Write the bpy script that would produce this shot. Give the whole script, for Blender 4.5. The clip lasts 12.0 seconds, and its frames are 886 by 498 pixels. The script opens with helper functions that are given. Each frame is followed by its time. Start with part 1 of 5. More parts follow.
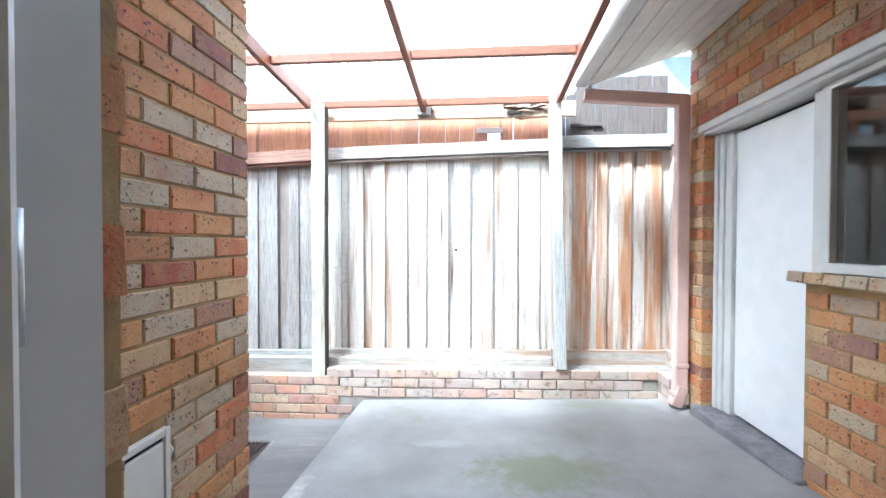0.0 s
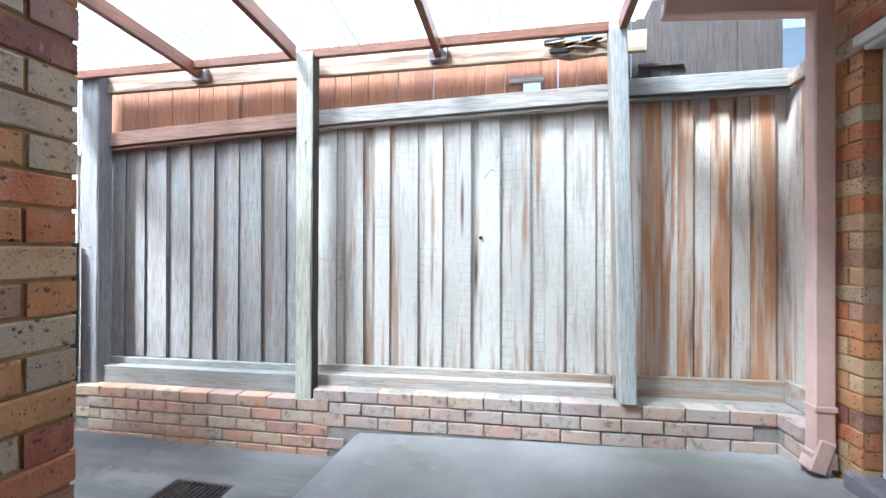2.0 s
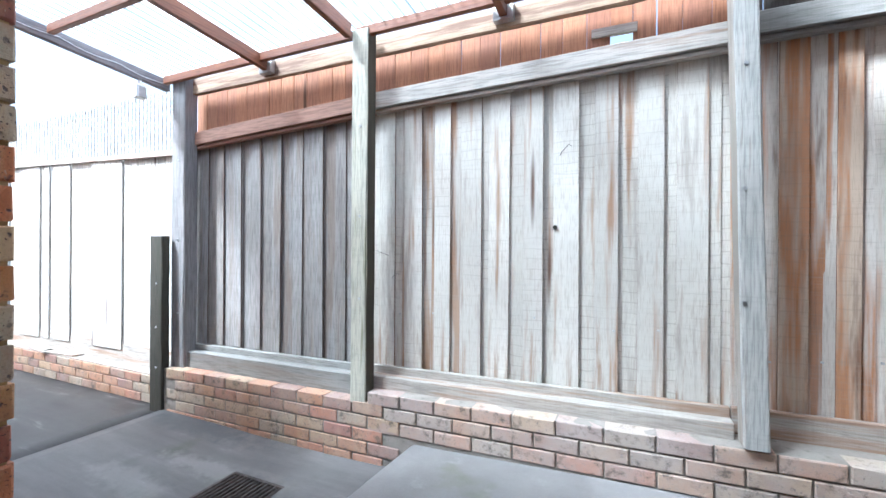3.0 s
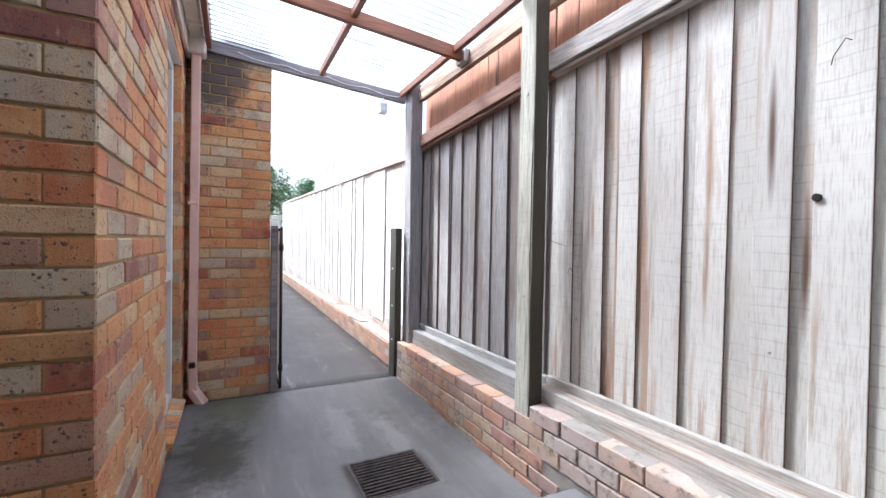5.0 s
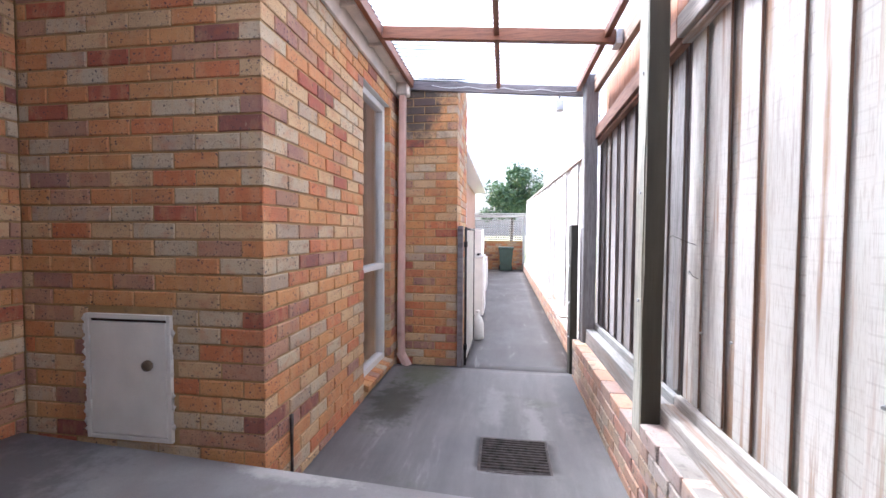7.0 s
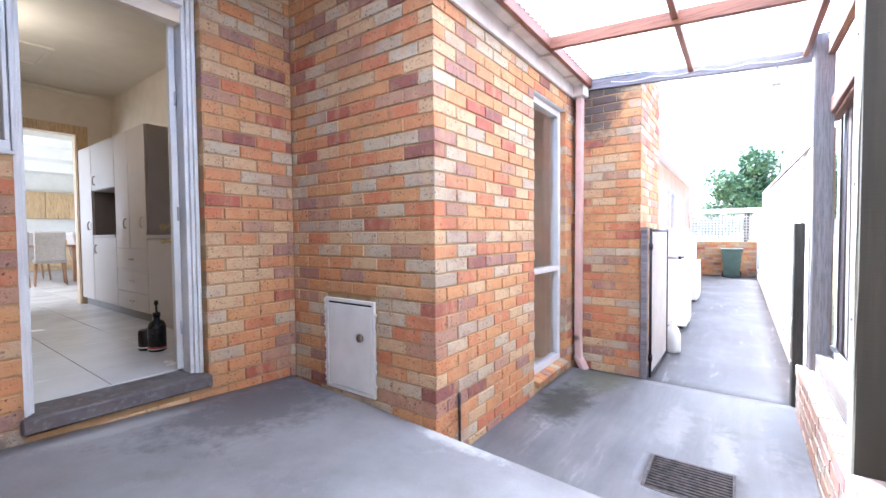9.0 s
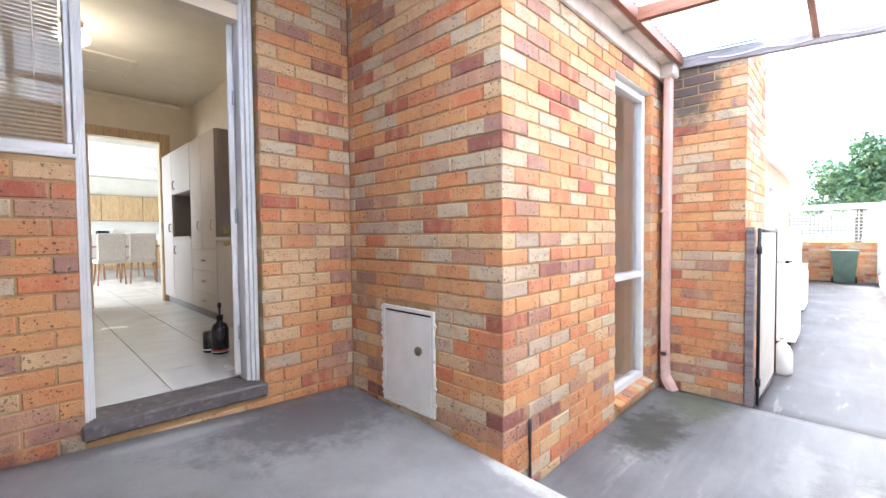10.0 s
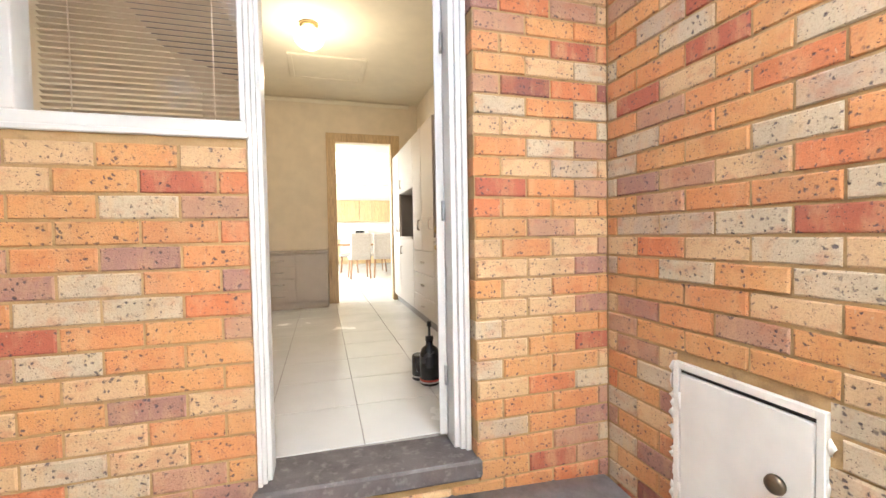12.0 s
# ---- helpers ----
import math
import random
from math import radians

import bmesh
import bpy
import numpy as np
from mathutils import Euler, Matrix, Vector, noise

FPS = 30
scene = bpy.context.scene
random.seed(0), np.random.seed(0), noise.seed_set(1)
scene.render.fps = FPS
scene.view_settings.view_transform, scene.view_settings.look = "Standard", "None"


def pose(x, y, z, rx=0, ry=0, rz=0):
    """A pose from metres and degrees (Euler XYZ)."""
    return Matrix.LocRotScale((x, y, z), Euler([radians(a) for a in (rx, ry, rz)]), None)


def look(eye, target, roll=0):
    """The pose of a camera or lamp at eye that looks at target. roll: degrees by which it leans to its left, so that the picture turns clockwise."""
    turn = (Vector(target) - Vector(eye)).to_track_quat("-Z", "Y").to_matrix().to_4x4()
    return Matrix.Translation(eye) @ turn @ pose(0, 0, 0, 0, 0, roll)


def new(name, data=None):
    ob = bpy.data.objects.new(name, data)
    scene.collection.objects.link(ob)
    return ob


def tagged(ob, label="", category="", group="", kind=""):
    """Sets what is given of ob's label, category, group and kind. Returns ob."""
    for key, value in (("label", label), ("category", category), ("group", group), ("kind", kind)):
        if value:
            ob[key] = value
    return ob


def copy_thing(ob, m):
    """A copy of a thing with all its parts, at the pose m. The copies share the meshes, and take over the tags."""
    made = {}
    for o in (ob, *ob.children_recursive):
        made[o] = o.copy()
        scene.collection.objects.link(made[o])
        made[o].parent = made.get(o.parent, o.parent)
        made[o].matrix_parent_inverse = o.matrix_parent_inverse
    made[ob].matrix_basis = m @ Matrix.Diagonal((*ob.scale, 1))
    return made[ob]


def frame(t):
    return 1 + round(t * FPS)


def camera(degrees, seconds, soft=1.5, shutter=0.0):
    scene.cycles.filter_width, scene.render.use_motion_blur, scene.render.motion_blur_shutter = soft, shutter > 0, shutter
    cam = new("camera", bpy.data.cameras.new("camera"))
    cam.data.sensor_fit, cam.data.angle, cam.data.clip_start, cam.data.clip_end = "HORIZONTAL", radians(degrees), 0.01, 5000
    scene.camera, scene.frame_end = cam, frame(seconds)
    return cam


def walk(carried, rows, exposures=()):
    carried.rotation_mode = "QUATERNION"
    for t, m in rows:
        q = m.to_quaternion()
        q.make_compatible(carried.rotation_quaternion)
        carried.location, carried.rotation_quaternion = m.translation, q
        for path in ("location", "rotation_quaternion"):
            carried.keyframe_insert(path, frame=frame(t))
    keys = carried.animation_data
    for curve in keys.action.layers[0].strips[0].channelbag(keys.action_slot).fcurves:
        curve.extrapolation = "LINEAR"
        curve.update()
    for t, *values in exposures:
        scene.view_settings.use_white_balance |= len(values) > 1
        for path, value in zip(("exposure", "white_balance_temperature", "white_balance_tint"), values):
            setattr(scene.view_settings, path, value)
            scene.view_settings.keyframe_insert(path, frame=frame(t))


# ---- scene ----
cam = camera(94.0, 12.0)
PATH = [
    (0, (1.034, -0.425, 1.268), (0.87, 1.568, 1.237), 0.1),
    (0.5, (1.05, -0.222, 1.26), (0.838, 1.766, 1.234), 0.2),
    (1, (1.026, 0.089, 1.254), (0.784, 2.074, 1.218), 0.2),
    (1.5, (1.065, 0.286, 1.195), (0.758, 2.262, 1.184), 0.2),
    (2, (1.116, 0.505, 1.106), (0.745, 2.47, 1.115), 0.2),
    (2.5, (1.165, 0.719, 1.09), (0.634, 2.647, 1.088), 0.3),
    (3, (1.22, 0.925, 1.07), (0.41, 2.754, 1.068), 0.4),
    (3.5, (1.279, 1.094, 1.035), (0.182, 2.766, 1.042), 0.6),
    (5.5, (1.562, 1.936, 1.033), (-0.346, 2.536, 0.982), 0.9),
    (6, (1.644, 2.152, 1.044), (-0.335, 2.436, 0.985), 0.8),
    (6.5, (1.738, 2.338, 1.05), (-0.261, 2.324, 0.985), 0.6),
    (7, (1.829, 2.508, 1.067), (-0.148, 2.218, 0.994), 0.3),
    (9, (1.93, 2.819, 1.088), (0.308, 1.651, 1.022), -0.5),
    (9.5, (1.843, 2.755, 1.092), (0.301, 1.483, 1.028), -0.6),
    (10, (1.711, 2.619, 1.107), (0.28, 1.223, 1.042), -0.6),
    (10.5, (1.56, 2.421, 1.112), (0.284, 0.883, 1.046), -0.7),
    (11, (1.431, 2.175, 1.126), (0.395, 0.466, 1.057), -0.9),
    (11.5, (1.34, 1.907, 1.122), (0.561, 0.066, 1.06), -1.0),
    (12, (1.262, 1.616, 1.135), (0.703, -0.304, 1.069), -1.0),
]
EXPOSURES = [(0.0, 2.75, 5150, 1), (0.5, 2.55, 5150, 1), (1.0, 2.25, 5100, 1), (2.5, 1.9, 5100, 2), (3.5, 1.75, 5200, 4), (5.5, 1.7, 5500, 12), (7.0, 2.05, 5500, 15), (9.0, 3.15, 5050, 12), (9.5, 3.25, 5150, 10), (10.5, 3.45, 5700, 6), (12.0, 4.05, 6150, 5)]
walk(cam, [(t, look(eye, target, roll)) for t, eye, target, roll in PATH], EXPOSURES)

# ---- world, sun, lamps ----
world = bpy.data.worlds.new("sky")
scene.world = world
world.use_nodes = True
wn = world.node_tree.nodes
sky = wn.new("ShaderNodeTexSky")
sky.sky_type, sky.sun_disc = "NISHITA", False
SUN_FROM = Vector((-0.80, -0.74, 1.48)).normalized()
sky.sun_elevation = math.asin(SUN_FROM.z)
sky.sun_rotation = math.atan2(SUN_FROM.x, SUN_FROM.y)
world.node_tree.links.new(sky.outputs[0], wn["Background"].inputs[0])
wn["Background"].inputs[1].default_value = 0.13
sky.dust_density, sky.air_density, sky.ozone_density = 9.0, 0.8, 0.5
haze = wn.new("ShaderNodeBackground")
haze.inputs[0].default_value, haze.inputs[1].default_value = (0.93, 0.97, 1.0, 1), 0.12
both = wn.new("ShaderNodeAddShader")
world.node_tree.links.new(wn["Background"].outputs[0], both.inputs[0])
world.node_tree.links.new(haze.outputs[0], both.inputs[1])
world.node_tree.links.new(both.outputs[0], wn["World Output"].inputs[0])
sun = new("sun", bpy.data.lights.new("sun", "SUN"))
sun.data.energy, sun.data.angle, sun.data.color = 4.6, radians(12), (1.0, 0.96, 0.91)
sun.matrix_world = look(SUN_FROM * 20, (0, 0, 0))


def lamp(name, kind, m, energy, colour, size=0.1, size_y=0.0):
    ob = new(name, bpy.data.lights.new(name, kind))
    ob.data.energy, ob.data.color = energy, colour
    if kind == "AREA":
        ob.data.shape, ob.data.size, ob.data.size_y = "RECTANGLE", size, size_y
    else:
        ob.data.shadow_soft_size = size
    ob.matrix_world = m
    return ob


lamp("hall_lamp_light", "POINT", pose(1.33, -2.3, 2.52), 2.3, (1.0, 0.81, 0.60), 0.06)
lamp("kitchen_window_light", "AREA", look((3.55, -8.6, 1.7), (0, -8.6, 1.0)), 42, (1.0, 0.97, 0.92), 5.0, 1.8)


# ---- materials ----
def shader(name, rough=0.7, metal=0.0):
    m = bpy.data.materials.new(name)
    m.use_nodes = True
    n, l = m.node_tree.nodes, m.node_tree.links
    b = n["Principled BSDF"]
    b.inputs["Roughness"].default_value, b.inputs["Metallic"].default_value = rough, metal
    return m, n, l, b


def place_nodes(n, l, scale):
    """World position, stretched."""
    g = n.new("ShaderNodeNewGeometry")
    mp = n.new("ShaderNodeMapping")
    mp.inputs["Scale"].default_value = scale
    l.new(g.outputs["Position"], mp.inputs["Vector"])
    return mp.outputs[0]


def noise_of(n, l, vec, scale, detail=4, rough=0.55):
    t = n.new("ShaderNodeTexNoise")
    t.inputs["Scale"].default_value, t.inputs["Detail"].default_value, t.inputs["Roughness"].default_value = scale, detail, rough
    l.new(vec, t.inputs["Vector"])
    return t.outputs["Fac"]


def ramp(n, l, fac, stops, constant=False):
    r = n.new("ShaderNodeValToRGB")
    e = r.color_ramp.elements
    while len(e) < len(stops):
        e.new(0.5)
    for el, (p, c) in zip(e, stops):
        el.position = p
        el.color = (*c, 1) if len(c) == 3 else c
    if constant:
        r.color_ramp.interpolation = "CONSTANT"
    l.new(fac, r.inputs[0])
    return r.outputs[0]


def mix(n, l, fac, a, b, mode="MIX"):
    x = n.new("ShaderNodeMix")
    x.data_type, x.blend_type = "RGBA", mode
    for sock, v in ((x.inputs[0], fac), (x.inputs[6], a), (x.inputs[7], b)):
        if isinstance(v, (int, float)):
            sock.default_value = v
        elif isinstance(v, tuple):
            sock.default_value = (*v, 1)
        else:
            l.new(v, sock)
    return x.outputs[2]


def maths(n, l, op, a, b):
    x = n.new("ShaderNodeMath")
    x.operation = op
    for sock, v in zip(x.inputs, (a, b)):
        if isinstance(v, (int, float)):
            sock.default_value = v
        else:
            l.new(v, sock)
    return x.outputs[0]


def bump(n, l, b, height, strength, dist=0.004):
    x = n.new("ShaderNodeBump")
    x.inputs["Strength"].default_value, x.inputs["Distance"].default_value = strength, dist
    l.new(height, x.inputs["Height"])
    l.new(x.outputs[0], b.inputs["Normal"])


def patch(n, l, centre, radii, edge, scale=6.0):
    """0..1 mask of one ragged stain or tone patch round a place."""
    geo = n.new("ShaderNodeNewGeometry")
    mp = n.new("ShaderNodeMapping")
    mp.vector_type = "TEXTURE"
    mp.inputs["Location"].default_value, mp.inputs["Scale"].default_value = centre, radii
    l.new(geo.outputs["Position"], mp.inputs["Vector"])
    ln = n.new("ShaderNodeVectorMath")
    ln.operation = "LENGTH"
    l.new(mp.outputs[0], ln.inputs[0])
    t = noise_of(n, l, geo.outputs["Position"], scale, 6, 0.7)
    d = maths(n, l, "ADD", ln.outputs["Value"], maths(n, l, "MULTIPLY", maths(n, l, "SUBTRACT", t, 0.5), 2.2))
    return ramp(n, l, d, [(0.45, g(edge)), (1.0, g(0))])


def g(v):
    return (v, v, v)


def plain(name, colour, rough=0.5, metal=0.0, vary=0.10, scale=6.0, relief=0.05):
    """Painted, moulded or metal surface with faint blotches and fine relief."""
    m, n, l, b = shader(name, rough, metal)
    p = place_nodes(n, l, (1, 1, 1))
    big, fine = noise_of(n, l, p, scale, 5), noise_of(n, l, p, scale * 22, 3)
    dark = tuple(c * (1 - vary * 1.6) for c in colour)
    light = tuple(min(1, c * (1 + vary * 0.5)) for c in colour)
    col = mix(n, l, ramp(n, l, big, [(0.35, g(0)), (0.65, g(1))]), dark, light)
    l.new(col, b.inputs["Base Color"])
    rr = maths(n, l, "MULTIPLY_ADD", big, 0.25)
    rr.node.inputs[2].default_value = max(0.02, rough - 0.12)
    l.new(rr, b.inputs["Roughness"])
    bump(n, l, b, fine, relief, 0.002)
    return m


def brick_material(name="clay_brick", weather=0.0):
    m, n, l, b = shader(name, 0.85)
    info = n.new("ShaderNodeObjectInfo")
    p = place_nodes(n, l, (1, 1, 1))
    base = ramp(n, l, info.outputs["Random"], [
        (0.0, (0.53, 0.235, 0.092)), (0.20, (0.37, 0.105, 0.060)), (0.25, (0.55, 0.275, 0.105)), (0.38, (0.55, 0.375, 0.205)),
        (0.54, (0.49, 0.400, 0.275)), (0.68, (0.40, 0.225, 0.145)), (0.79, (0.51, 0.175, 0.072)), (0.88, (0.43, 0.335, 0.240)),
        (0.93, (0.33, 0.175, 0.135)), (0.98, (0.24, 0.090, 0.068))], True)
    streak = noise_of(n, l, place_nodes(n, l, (1.2, 1.2, 0.5)), 9, 5, 0.65)
    col = mix(n, l, ramp(n, l, streak, [(0.48, g(0)), (0.66, g(0.48))]), base, (0.56, 0.365, 0.185))
    ruddy = noise_of(n, l, place_nodes(n, l, (1.0, 1.0, 1.6)), 9, 4, 0.6)
    col = mix(n, l, ramp(n, l, ruddy, [(0.52, g(0)), (0.68, g(0.38))]), col, (0.42, 0.125, 0.05))
    fleck = noise_of(n, l, place_nodes(n, l, (1, 1, 0.4)), 75, 3, 0.6)
    col = mix(n, l, ramp(n, l, fleck, [(0.66, g(0)), (0.72, g(0.5))]), col, (0.55, 0.42, 0.28))
    grit = noise_of(n, l, p, 160, 3, 0.7)
    col = mix(n, l, ramp(n, l, grit, [(0.34, g(0.24)), (0.50, g(0))]), col, (0.14, 0.075, 0.05))
    v = n.new("ShaderNodeTexVoronoi")
    v.inputs["Scale"].default_value = 44
    wob = n.new("ShaderNodeTexNoise")
    wob.inputs["Scale"].default_value, wob.inputs["Detail"].default_value = 55, 4
    l.new(p, wob.inputs["Vector"])
    bent = n.new("ShaderNodeVectorMath")
    bent.operation = "MULTIPLY_ADD"
    l.new(wob.outputs["Color"], bent.inputs[0])
    bent.inputs[1].default_value = (0.030, 0.030, 0.022)
    l.new(p, bent.inputs[2])
    l.new(bent.outputs[0], v.inputs["Vector"])
    spot = ramp(n, l, v.outputs["Distance"], [(0.17, g(1)), (0.30, g(0))])
    gate = ramp(n, l, noise_of(n, l, p, 9, 4, 0.7), [(0.42, g(0)), (0.54, g(1))])
    spots = maths(n, l, "MULTIPLY", spot, gate)
    col = mix(n, l, maths(n, l, "MULTIPLY", spots, 0.85), col, (0.055, 0.045, 0.055))
    grime = ramp(n, l, noise_of(n, l, p, 2.3, 5), [(0.52, g(0)), (0.75, g(0.35))])
    col = mix(n, l, grime, col, (0.13, 0.11, 0.09))
    v2 = n.new("ShaderNodeTexVoronoi")
    v2.inputs["Scale"].default_value = 105
    l.new(bent.outputs[0], v2.inputs["Vector"])
    speck = maths(n, l, "MULTIPLY", ramp(n, l, v2.outputs["Distance"], [(0.14, g(0.95)), (0.25, g(0))]), ramp(n, l, noise_of(n, l, p, 21, 3), [(0.44, g(0)), (0.52, g(1))]))
    col = mix(n, l, speck, col, (0.075, 0.045, 0.04))
    col = mix(n, l, patch(n, l, (1.95, 0.0, 0.02), (0.65, 0.3, 0.20), 0.72), col, (0.075, 0.055, 0.05))
    col = mix(n, l, patch(n, l, (-2.51, 1.62, 2.45), (0.3, 0.34, 0.55), 0.9), col, (0.05, 0.045, 0.045))
    if weather:
        bloom = ramp(n, l, noise_of(n, l, p, 5.0, 5, 0.65), [(0.30, g(weather * 0.55)), (0.65, g(weather))])
        col = mix(n, l, bloom, col, (0.46, 0.40, 0.37))
        mould = ramp(n, l, noise_of(n, l, p, 14.0, 6, 0.75), [(0.54, g(0)), (0.66, g(0.7))])
        col = mix(n, l, mould, col, (0.09, 0.085, 0.07))
    l.new(col, b.inputs["Base Color"])
    h = maths(n, l, "SUBTRACT", grit, maths(n, l, "MULTIPLY", spots, 0.9))
    bump(n, l, b, h, 0.6, 0.004)
    return m


def rough_material(name, a, c, dirt, rough=0.9, scale=3.0, strength=0.5):
    m, n, l, b = shader(name, rough)
    p = place_nodes(n, l, (1, 1, 1))
    big, fine = noise_of(n, l, p, scale, 6, 0.6), noise_of(n, l, p, 140, 3, 0.7)
    col = mix(n, l, ramp(n, l, big, [(0.35, g(0)), (0.62, g(1))]), a, c)
    col = mix(n, l, ramp(n, l, noise_of(n, l, p, scale * 3.1, 5), [(0.55, g(0)), (0.72, g(0.7))]), col, dirt)
    col = mix(n, l, 0.18, col, mix(n, l, fine, g(0.0), g(1.0)), "OVERLAY")
    l.new(col, b.inputs["Base Color"])
    bump(n, l, b, fine, strength, 0.003)
    return m


def concrete_material(name="concrete", tone=1.0):
    m, n, l, b = shader(name, 0.75)
    p = place_nodes(n, l, (1, 1, 1))
    big = noise_of(n, l, p, 1.3, 6, 0.62)
    col = ramp(n, l, big, [(0.30, (0.160, 0.152, 0.152)), (0.5, (0.250, 0.240, 0.238)), (0.70, (0.340, 0.330, 0.322))])
    pale = ramp(n, l, noise_of(n, l, p, 3.7, 7, 0.7), [(0.60, g(0)), (0.74, g(0.32))])
    col = mix(n, l, pale, col, (0.44, 0.435, 0.425))
    moss = ramp(n, l, noise_of(n, l, p, 1.9, 5), [(0.60, g(0)), (0.74, g(0.6))])
    col = mix(n, l, moss, col, (0.125, 0.135, 0.075))
    if tone < 1:
        streak = noise_of(n, l, place_nodes(n, l, (0.8, 5.0, 1)), 1.6, 6, 0.65)
        col = mix(n, l, 1.0, col, ramp(n, l, streak, [(0.35, g(tone * 0.75)), (0.62, g(tone)), (0.75, g(1.0))]), "MULTIPLY")
    for centre, radii, amount, tint in (((-1.45, 1.62, -0.3), (0.55, 0.26, 0.5), 0.85, (0.035, 0.036, 0.024)), ((-2.2, 1.75, -0.3), (0.5, 0.3, 0.5), 0.6, (0.075, 0.085, 0.035)),
                                        ((-1.55, 2.45, -0.35), (0.45, 0.13, 0.5), 0.24, (0.36, 0.355, 0.34)), ((-1.2, 2.75, -0.35), (0.5, 0.10, 0.5), 0.3, (0.40, 0.395, 0.38)), ((1.40, 1.92, 0.0), (0.46, 0.30, 0.5), 0.62, (0.14, 0.155, 0.075)), ((1.97, 3.05, 0.0), (0.35, 0.12, 0.5), 0.4, (0.13, 0.15, 0.08)), ((0.8, 2.3, 0.0), (0.22, 0.07, 0.5), 0.5, (0.36, 0.36, 0.355)), ((-1.9, 3.1, -0.35), (0.9, 0.16, 0.5), 0.7, (0.07, 0.075, 0.08)),
                                        # darker tone on the alcove floor, paler strips by the step and corner
                                        ((0.5, 0.35, 0.0), (0.75, 0.42, 0.5), 0.6, (0.075, 0.068, 0.075)), ((1.15, 0.12, 0.05), (0.42, 0.07, 0.5), 0.7, (0.40, 0.39, 0.385)), ((0.06, 1.55, -0.1), (0.06, 0.35, 0.5), 0.8, (0.5, 0.49, 0.47))):
        col = mix(n, l, patch(n, l, centre, radii, amount, 9.0), col, tint)
    fine = noise_of(n, l, p, 120, 4, 0.7)
    col = mix(n, l, 0.2, col, mix(n, l, fine, g(0.1), g(0.9)), "OVERLAY")
    l.new(col, b.inputs["Base Color"])
    l.new(ramp(n, l, big, [(0.3, g(0.42)), (0.7, g(0.75))]), b.inputs["Roughness"])
    bump(n, l, b, maths(n, l, "ADD", fine, maths(n, l, "MULTIPLY", big, 2.0)), 0.25, 0.004)
    return m


def wood_material(name, tones, stain, stain_amount, rough=0.8, along=(7, 7, 0.45), saw=0.5, edge=None):
    """Sawn timber: grain drawn out along one axis, tone by piece, stains, knots and saw marks."""
    m, n, l, b = shader(name, rough)
    info = n.new("ShaderNodeObjectInfo")
    shift = n.new("ShaderNodeVectorMath")
    shift.operation = "MULTIPLY_ADD"
    gm = n.new("ShaderNodeNewGeometry")
    l.new(gm.outputs["Position"], shift.inputs[0])
    shift.inputs[1].default_value = along
    cv = n.new("ShaderNodeCombineXYZ")
    l.new(maths(n, l, "MULTIPLY", info.outputs["Random"], 37.0), cv.inputs[2])
    l.new(cv.outputs[0], shift.inputs[2])
    p = shift.outputs[0]
    grain, fibre = noise_of(n, l, p, 2.6, 6, 0.65), noise_of(n, l, p, 16, 4, 0.6)
    base = ramp(n, l, info.outputs["Random"], [(i / max(1, len(tones) - 1), t) for i, t in enumerate(tones)])
    col = mix(n, l, ramp(n, l, grain, [(0.34, g(0.34)), (0.54, g(0))]), base, tuple(c * 0.42 for c in tones[0]))
    col = mix(n, l, ramp(n, l, fibre, [(0.38, g(0.5)), (0.54, g(0))]), col, tuple(c * 0.38 for c in tones[0]))
    cross = noise_of(n, l, place_nodes(n, l, (2, 2, 90) if along[2] < 1 else (90, 2, 2)), 1.2, 2)
    col = mix(n, l, ramp(n, l, cross, [(0.32, g(0.16)), (0.46, g(0))]), col, tuple(c * 0.5 for c in tones[0]))
    blot = noise_of(n, l, p, 1.3, 5, 0.65)
    col = mix(n, l, ramp(n, l, blot, [(0.52, g(0)), (0.62, g(stain_amount))]), col, stain)
    v = n.new("ShaderNodeTexVoronoi")
    v.inputs["Scale"].default_value = 0.9
    l.new(p, v.inputs["Vector"])
    knot = ramp(n, l, v.outputs["Distance"], [(0.05, g(0.9)), (0.12, g(0))])
    col = mix(n, l, knot, col, (0.09, 0.045, 0.025))
    if along[2] < 1:
        wave = n.new("ShaderNodeTexWave")
        wave.bands_direction = "Z"
        wave.inputs["Scale"].default_value, wave.inputs["Distortion"].default_value, wave.inputs["Detail"].default_value, wave.inputs["Detail Scale"].default_value = 4.3, 5.0, 4.0, 1.4
        kv = n.new("ShaderNodeVectorMath")
        l.new(gm.outputs["Position"], kv.inputs[0])
        l.new(cv.outputs[0], kv.inputs[1])
        l.new(kv.outputs[0], wave.inputs["Vector"])
        kerf = maths(n, l, "MULTIPLY", ramp(n, l, wave.outputs["Fac"], [(0.01, g(1)), (0.05, g(0))]), ramp(n, l, noise_of(n, l, p, 0.8, 3), [(0.48, g(0)), (0.66, g(0.07))]))
        col = mix(n, l, kerf, col, tuple(c * 0.35 for c in tones[0]))
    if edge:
        # faces turned along x take the edge colour, mottled by the blotches
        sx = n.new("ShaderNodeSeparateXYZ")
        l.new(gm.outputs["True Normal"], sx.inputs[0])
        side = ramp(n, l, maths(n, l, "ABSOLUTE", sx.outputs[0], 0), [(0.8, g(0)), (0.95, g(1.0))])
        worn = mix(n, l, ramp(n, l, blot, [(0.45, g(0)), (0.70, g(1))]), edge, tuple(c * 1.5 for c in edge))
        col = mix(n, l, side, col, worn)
    l.new(col, b.inputs["Base Color"])
    h = maths(n, l, "ADD", maths(n, l, "ADD", fibre, grain), maths(n, l, "MULTIPLY", cross, saw))
    bump(n, l, b, h, 0.45, 0.004)
    return m


